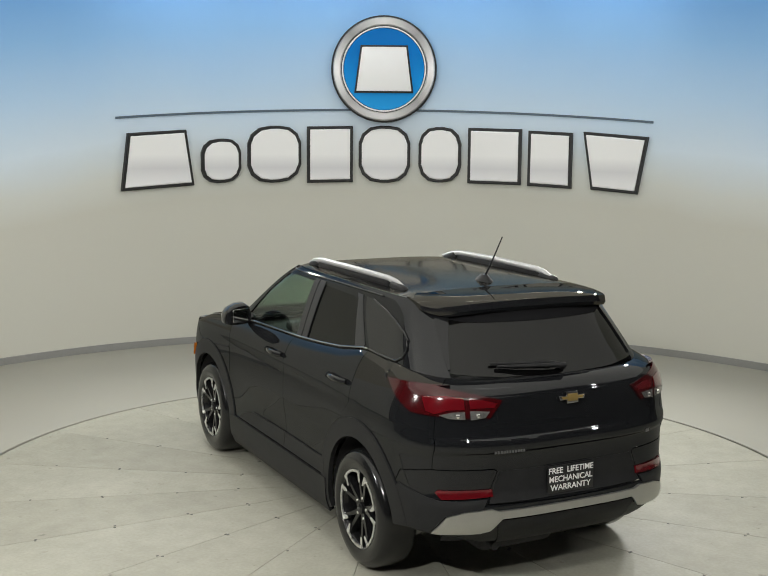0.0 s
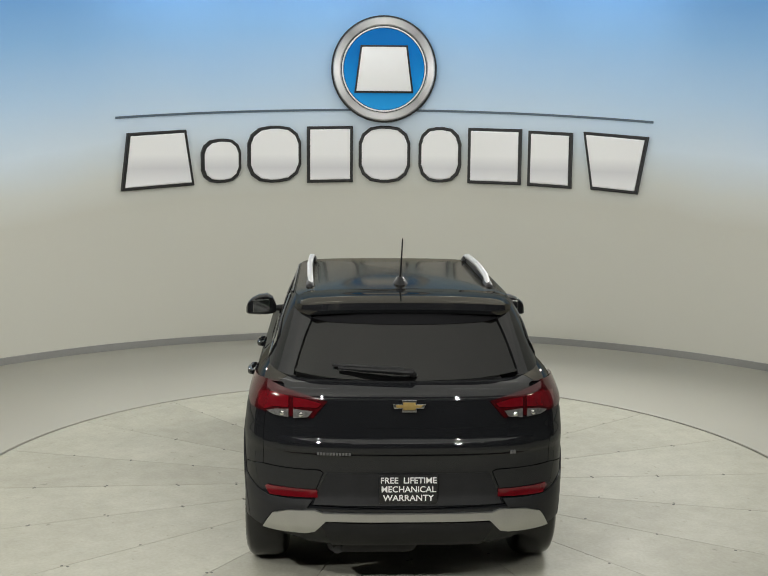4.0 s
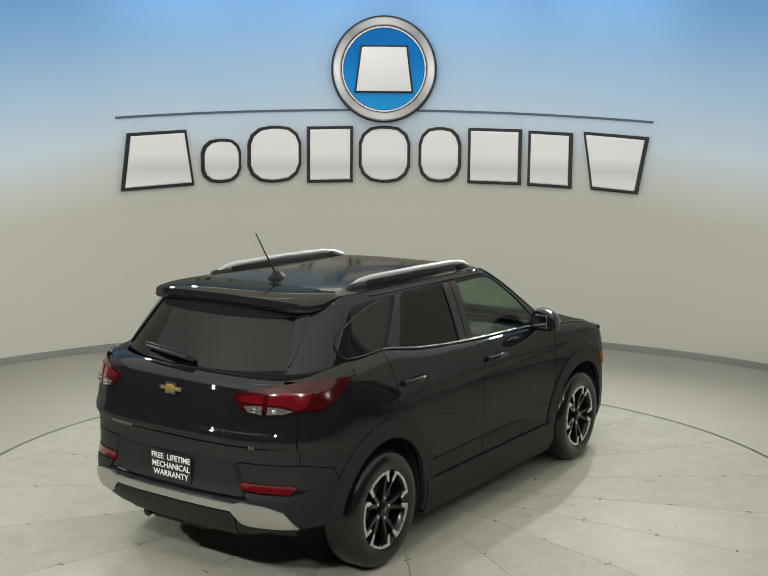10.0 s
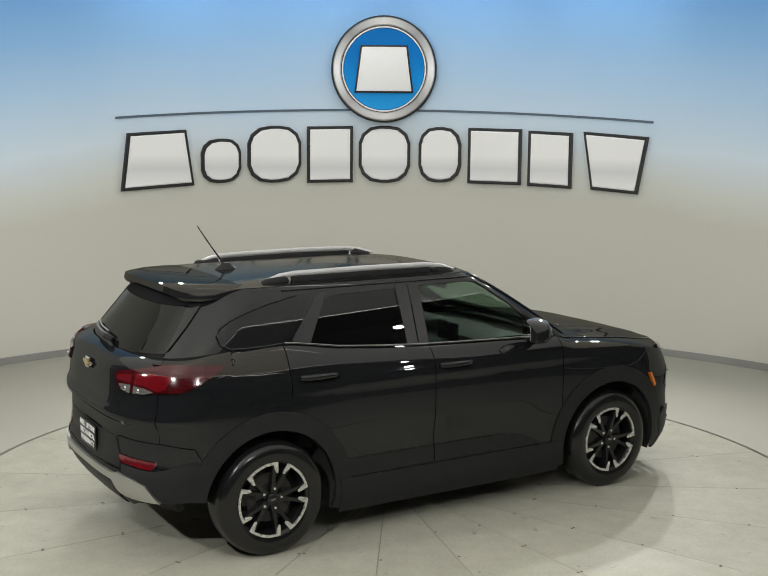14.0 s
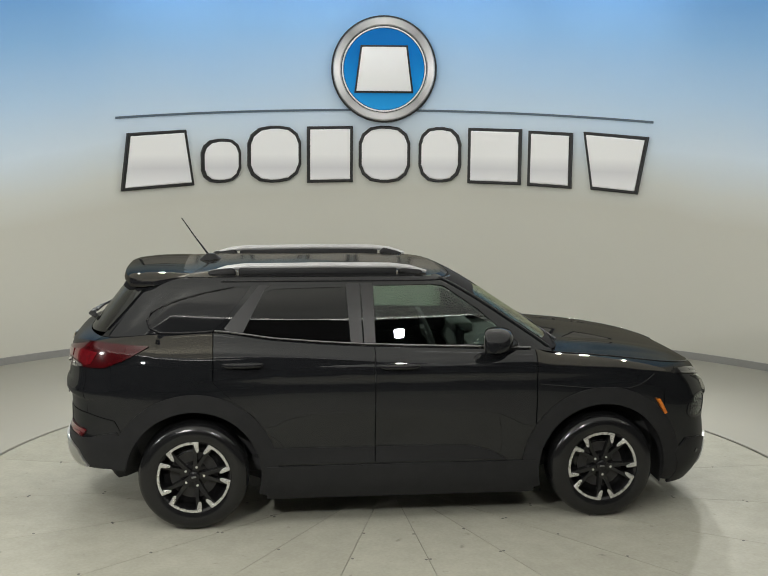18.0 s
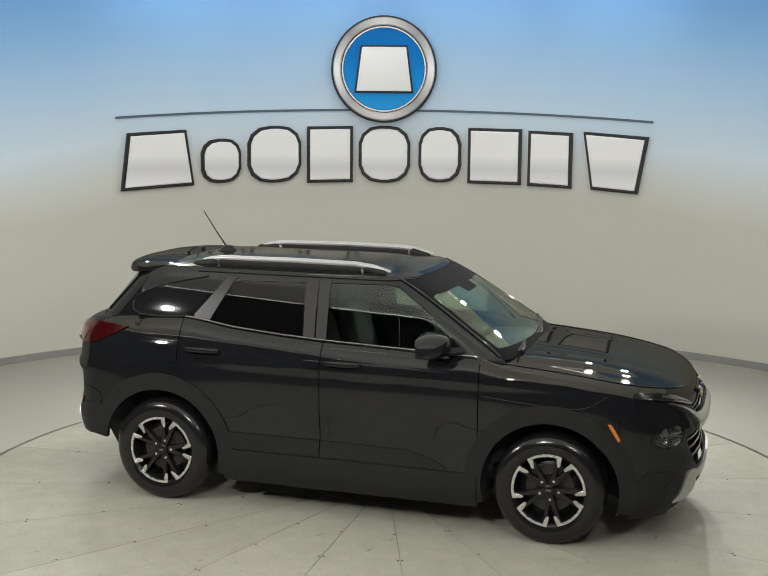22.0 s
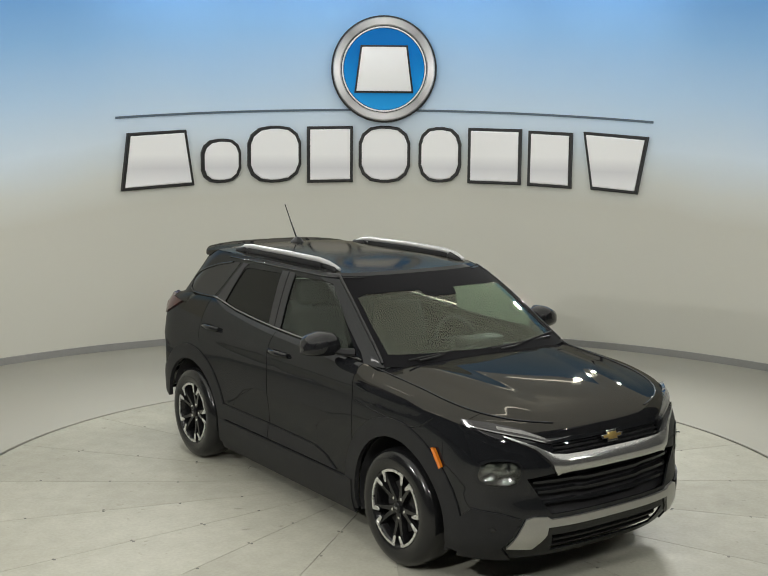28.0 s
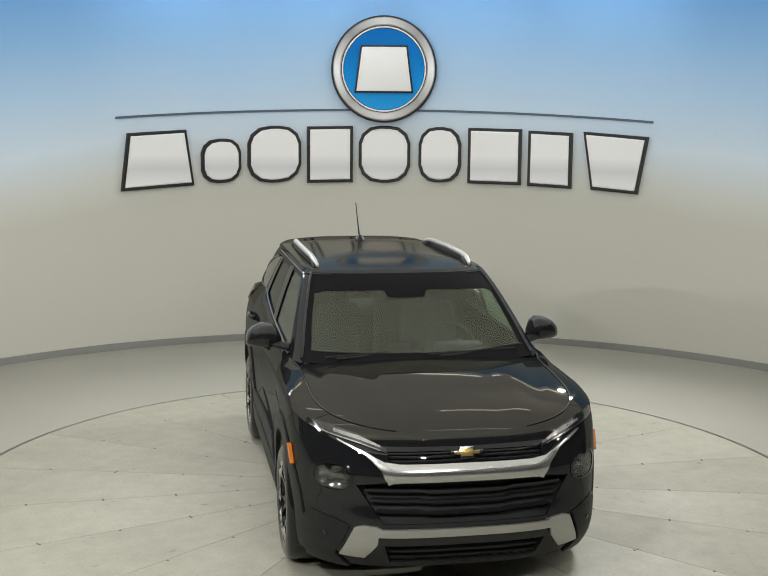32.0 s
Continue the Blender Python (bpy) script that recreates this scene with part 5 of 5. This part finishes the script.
# rear wiper
wip = part("rear_wiper", tube([(-2.00, -0.03, 1.235), (-2.030, -0.02, 1.256), (-2.025, 0.08, 1.262), (-2.00, 0.24, 1.266), (-1.965, 0.37, 1.268)], [0.022, 0.024, 0.018, 0.014, 0.010], 10, 0.7), CLAD, tailgate)
part("wiper_blade", tube([(-2.00, 0.02, 1.270), (-1.98, 0.22, 1.276), (-1.94, 0.40, 1.278)], 0.008, 6), CLAD, wip)
for y0, y1 in ((0.10, 0.62), (-0.55, 0.0)):
    arm = part("front_wiper", tube([(1.07, y0 + 0.02, 1.135), (1.06, y0 + 0.15, 1.14), (1.03, (y0 + y1) / 2, 1.15), (0.99, y1, 1.155)], 0.010, 8, 0.7), CLAD, car)
    part("wiper_blade", tube([(1.06, y0 - 0.05, 1.143), (1.04, (y0 + y1) / 2, 1.155), (0.95, y1 + 0.06, 1.175)], 0.006, 6), CLAD, arm)

# roof rails, aerial
for side in (1, -1):
    rail = part("roof_rail", tube([(-1.20, 0.528 * side, 1.600), (-1.10, 0.533 * side, 1.626), (-1.0, 0.538 * side, 1.636), (-0.5, 0.55 * side, 1.642), (-0.05, 0.545 * side, 1.637), (0.08, 0.54 * side, 1.622), (0.19, 0.53 * side, 1.594)], [0.009, 0.016, 0.0175, 0.0175, 0.0175, 0.016, 0.009], 14, 1.05), RAIL, car, "silver roof rail on black feet")
    for x, ln, dx in ((-1.14, 0.20, -8), (0.09, 0.18, 14)):
        part("rail_foot", rbox(ln, 0.052, 0.050, (x, 0.535 * side, 1.598), 0.018, 3, (0, dx, 0), 0.8), CLAD, rail)
    part("rail_base", rbox(1.02, 0.026, 0.045, (-0.52, 0.545 * side, 1.604), 0.008), CLAD, rail)
aer = part("aerial_base", lathe([(0, 0.05), (0.018, 0.046), (0.03, 0.03), (0.045, 0.008), (0.05, -0.02)], 20, "Z", (-1.225, 0, 1.612)), CLAD, car)
for v in aer.data.vertices:
    v.co.x = -1.225 + (v.co.x + 1.225) * 1.7
part("aerial_mast", tube([(-1.235, 0, 1.645), (-1.33, 0, 1.774), (-1.418, 0, 1.903)], [0.007, 0.0045, 0.0035], 8), CLAD, aer)

# door mirrors, handles
for side in (1, -1):
    secs = []
    for u, (y, h, dp) in enumerate(((0.825, 0.06, 0.05), (0.85, 0.125, 0.09), (0.89, 0.155, 0.115), (0.95, 0.148, 0.12), (1.00, 0.122, 0.11), (1.03, 0.088, 0.085), (1.043, 0.045, 0.045))):
        ring = []
        for k in range(16):
            a = 2 * math.pi * k / 16
            cx, cz = math.cos(a), math.sin(a)
            r = super_r(a, 3)
            x = cx * r * dp
            x = max(x, -dp * 0.55)
            ring.append((0.60 + x - 0.25 * (y - 0.83), y * side, 1.215 + cz * r * h / 2 - 0.35 * (0.155 - h) - 0.01))
        secs.append(ring)
    mir = part("door_mirror", loft(secs), GLOSS, car)
    part("mirror_glass", rbox(0.004, 0.125, 0.090, (0.5095, 0.930 * side, 1.198), 0.001, 1, (0, 0, 14 * side)), CHROME, mir)
    part("mirror_arm", tube([(0.72, 0.77 * side, 1.15), (0.68, 0.84 * side, 1.155), (0.64, 0.90 * side, 1.165)], [0.045, 0.035, 0.03], 10, 0.6), CLAD, mir)
for doors, x, z in ((front_doors, -0.02, 1.035), (rear_doors, -1.01, 1.058)):
    for door in doors:
        side = 1 if door.data.vertices[0].co.y > 0 else -1
        y = lower(s_x(x, z), z).y
        part("handle_cup", rbox(0.16, 0.008, 0.050, (x, (y + 0.001) * side, z - 0.010), 0.003), PAINT, door)
        part("door_handle", tube([(x - 0.115, (y + 0.008) * side, z), (x - 0.095, (y + 0.028) * side, z + 0.001), (x, (y + 0.036) * side, z + 0.002), (x + 0.095, (y + 0.028) * side, z + 0.001), (x + 0.115, (y + 0.008) * side, z)], [0.016, 0.018, 0.019, 0.018, 0.016], 10), GLOSS, door)

# wheels
def spoke_section(r, half, depth, y, a):
    """One ring of a spoke at a radius."""
    c, s = math.cos(a), math.sin(a)
    return [(r * c - t * s, yy, r * s + t * c) for t, yy in ((-half, y - depth), (half, y - depth), (half * 0.8, y), (-half * 0.8, y))]


wheel_proto = part("wheel", lathe([(0.0, -0.055), (0.05, -0.055), (0.16, -0.075), (0.205, -0.10), (0.212, -0.02), (0.222, -0.006), (0.231, 0.0), (0.236, -0.004), (0.236, -0.19), (0.0, -0.19)], 60, "Y"), RIM, car, "black and machined alloy wheel with five split spokes")
tp = [(0.226, -0.012), (0.235, 0.004), (0.262, 0.014), (0.295, 0.012), (0.322, 0.0), (0.338, -0.016), (0.346, -0.040), (0.348, -0.07)]
tp = tp + [(r, -0.215 - y) for r, y in tp[::-1]]
part("tyre", lathe(tp, 72, "Y"), RUBBER, wheel_proto)
part("brake_disc", lathe([(0.06, -0.062), (0.15, -0.062), (0.15, -0.07), (0.06, -0.07)], 40, "Y"), BRAKE, wheel_proto)
part("hub_cap", lathe([(0.0, -0.004), (0.026, -0.006), (0.034, -0.012), (0.036, -0.05)], 24, "Y"), RIM, wheel_proto)
part("hub_emblem", rbox(0.030, 0.003, 0.011, (0, -0.0035, 0), 0.001), SILVER_PRINT, wheel_proto)
for k in range(5):
    base = radians(82 + 72 * k)
    a = base + radians(36)
    part("lug_nut", lathe([(0, -0.018), (0.008, -0.018), (0.011, -0.022), (0.011, -0.05)], 8, "Y", (0.062 * math.cos(a), 0, 0.062 * math.sin(a))), CHROME, wheel_proto)
    for side in (-1, 1):
        ring = []
        for r, off, half, y in ((0.03, 32, 0.022, -0.024), (0.08, 27, 0.017, -0.020), (0.14, 24.0, 0.013, -0.012), (0.19, 23.2, 0.016, -0.004), (0.2315, 22, 0.024, -0.002)):
            ring.append(spoke_section(r, half, 0.04, y, base + side * radians(off)))
        sp = part("spoke", loft(ring), RIM, wheel_proto)
        ring = []
        for r, off, half in ((0.163, 28.5, 0.0050), (0.174, 27.6, 0.0105), (0.192, 25.8, 0.0135), (0.212, 24.6, 0.0150), (0.2290, 24.0, 0.0155)):
            ring.append(spoke_section(r, half, 0.002, 0.002 if r > 0.16 else -0.004, base + side * radians(off)))
        part("machined_face", loft(ring), MACHINED, sp)
    arcs = []
    for j in range(9):
        a = base + radians(-27 + 54 * j / 8)
        c, s = math.cos(a), math.sin(a)
        arcs.append([(r * c, y, r * s) for r, y in ((0.2140, -0.004), (0.2290, -0.004), (0.2290, 0.0055), (0.2140, 0.0055))])
    part("machined_arc", loft(arcs), MACHINED, wheel_proto)


def fit_wheel(ob, x, side, turn):
    ob.matrix_basis = Matrix.Translation((x, (HUB_Y + 0.0) * side, HUB_Z + 0.002)) @ Matrix.Rotation(0 if side > 0 else math.pi, 4, "Z") @ Matrix.Rotation(radians(turn), 4, "Y")


for x, side, turn in ((HUB_X, 1, 10), (-HUB_X, 1, 16), (-HUB_X, -1, 12)):
    w = copy_thing(wheel_proto, Matrix.Identity(4))
    fit_wheel(w, x, side, turn)
fit_wheel(wheel_proto, HUB_X, -1, 0)

# underneath
part("rear_axle", tube([(-HUB_X, -0.7, 0.33), (-HUB_X, 0.7, 0.33)], 0.045, 10), DARK, car)
part("front_axle", tube([(HUB_X, -0.7, 0.33), (HUB_X, 0.7, 0.33)], 0.045, 10), DARK, car)
part("muffler", rbox(0.26, 0.5, 0.12, (-1.80, 0.18, 0.27), 0.05, 3), DARK, car)
part("exhaust_pipe", tube([(-1.80, 0.36, 0.28), (-1.93, 0.37, 0.275), (-1.99, 0.37, 0.265)], 0.026, 12), DARK, car)

# inside
dash = part("dashboard", loft([[(1.05, y, 1.06), (0.75, y, 1.075 - 0.02 * abs(y)), (0.55, y, 1.04), (0.50, y, 0.95), (0.62, y, 0.75), (1.0, y, 0.70)] for y in (-0.70, -0.4, 0, 0.4, 0.70)]), DASH, car)
part("cluster_hood", rbox(0.16, 0.34, 0.08, (0.58, 0.36, 1.08), 0.03, 3), DASH, dash)
part("centre_screen", rbox(0.03, 0.24, 0.13, (0.52, 0, 1.06), 0.01), GLOSS, dash)
wheel_at = Matrix.Translation((0.34, 0.36, 1.03)) @ Matrix.Rotation(radians(68), 4, "Y")
ring = []
for k in range(40):
    a = 2 * math.pi * k / 40
    ring.append([((0.183 + 0.015 * math.cos(b)) * math.cos(a), (0.183 + 0.015 * math.cos(b)) * math.sin(a), 0.015 * math.sin(b)) for b in [2 * math.pi * j / 8 for j in range(8)]])
bm = loft(ring + [ring[0]], caps=False)
bmesh.ops.transform(bm, matrix=wheel_at, verts=bm.verts)
steer = part("steering_wheel", bm, DASH, car)
bm = rbox(0.10, 0.15, 0.05, (0, 0, -0.01), 0.02)
bmesh.ops.transform(bm, matrix=wheel_at, verts=bm.verts)
part("steering_hub", bm, DASH, steer)
for a in (0, 90, -90):
    bm = rbox(0.13, 0.035, 0.02, (0.11, 0, -0.01), 0.005)
    bmesh.ops.transform(bm, matrix=wheel_at @ Matrix.Rotation(radians(a), 4, "Z"), verts=bm.verts)
    part("steering_spoke", bm, DASH, steer)
for x, y, w in ((-0.15, 0.36, 0.50), (-0.15, -0.36, 0.50), (-0.95, 0.36, 0.60), (-0.95, -0.36, 0.60)):
    seat = part("seat", rbox(0.52, w, 0.16, (x + 0.15, y, 0.62), 0.06, 3), SEAT, car)
    part("backrest", rbox(0.14, w * 0.96, 0.62, (x - 0.17, y, 0.95), 0.055, 3, (0, -14, 0), 0.85), SEAT, seat)
    part("headrest", rbox(0.10, 0.25, 0.17, (x - 0.275, y, 1.35), 0.045, 3, (0, -8, 0)), SEAT, seat)
    for d in (-0.06, 0.06):
        part("headrest_post", tube([(x - 0.235, y + d, 1.22), (x - 0.265, y + d, 1.32)], 0.007, 6), CHROME, seat)
part("cargo_cover", rbox(0.75, 1.25, 0.04, (-1.5, 0, 1.02), 0.01), SEAT, car)
part("rear_view_mirror", rbox(0.025, 0.24, 0.07, (0.42, 0, 1.42), 0.012, 2, (0, 15, 0)), GLOSS, car)
part("sensor_housing", rbox(0.12, 0.18, 0.04, (0.39, 0, 1.475), 0.02, 2, (0, 32, 0)), DASH, car)
part("headliner", rbox(1.75, 1.05, 0.02, (-0.68, 0, 1.555), 0.005), HEADLINER, car)


# ---- what moves ----
def heading(t):
    return 117.387 - 6.128 * t


def motions():
    steps = [0.5 * k for k in range(int(SECONDS * 2) + 1)]
    walk(turntable, [(t, pose(0, 0, 0, 0, 0, heading(t))) for t in steps])
    rows = []
    for t in steps:
        h = radians(heading(t))
        ox, oy = -0.0151, -0.0013
        rows.append((t, pose(ox * math.cos(h) - oy * math.sin(h), ox * math.sin(h) + oy * math.cos(h), 0.0, 0, 0, heading(t))))
    walk(car, rows)


motions()
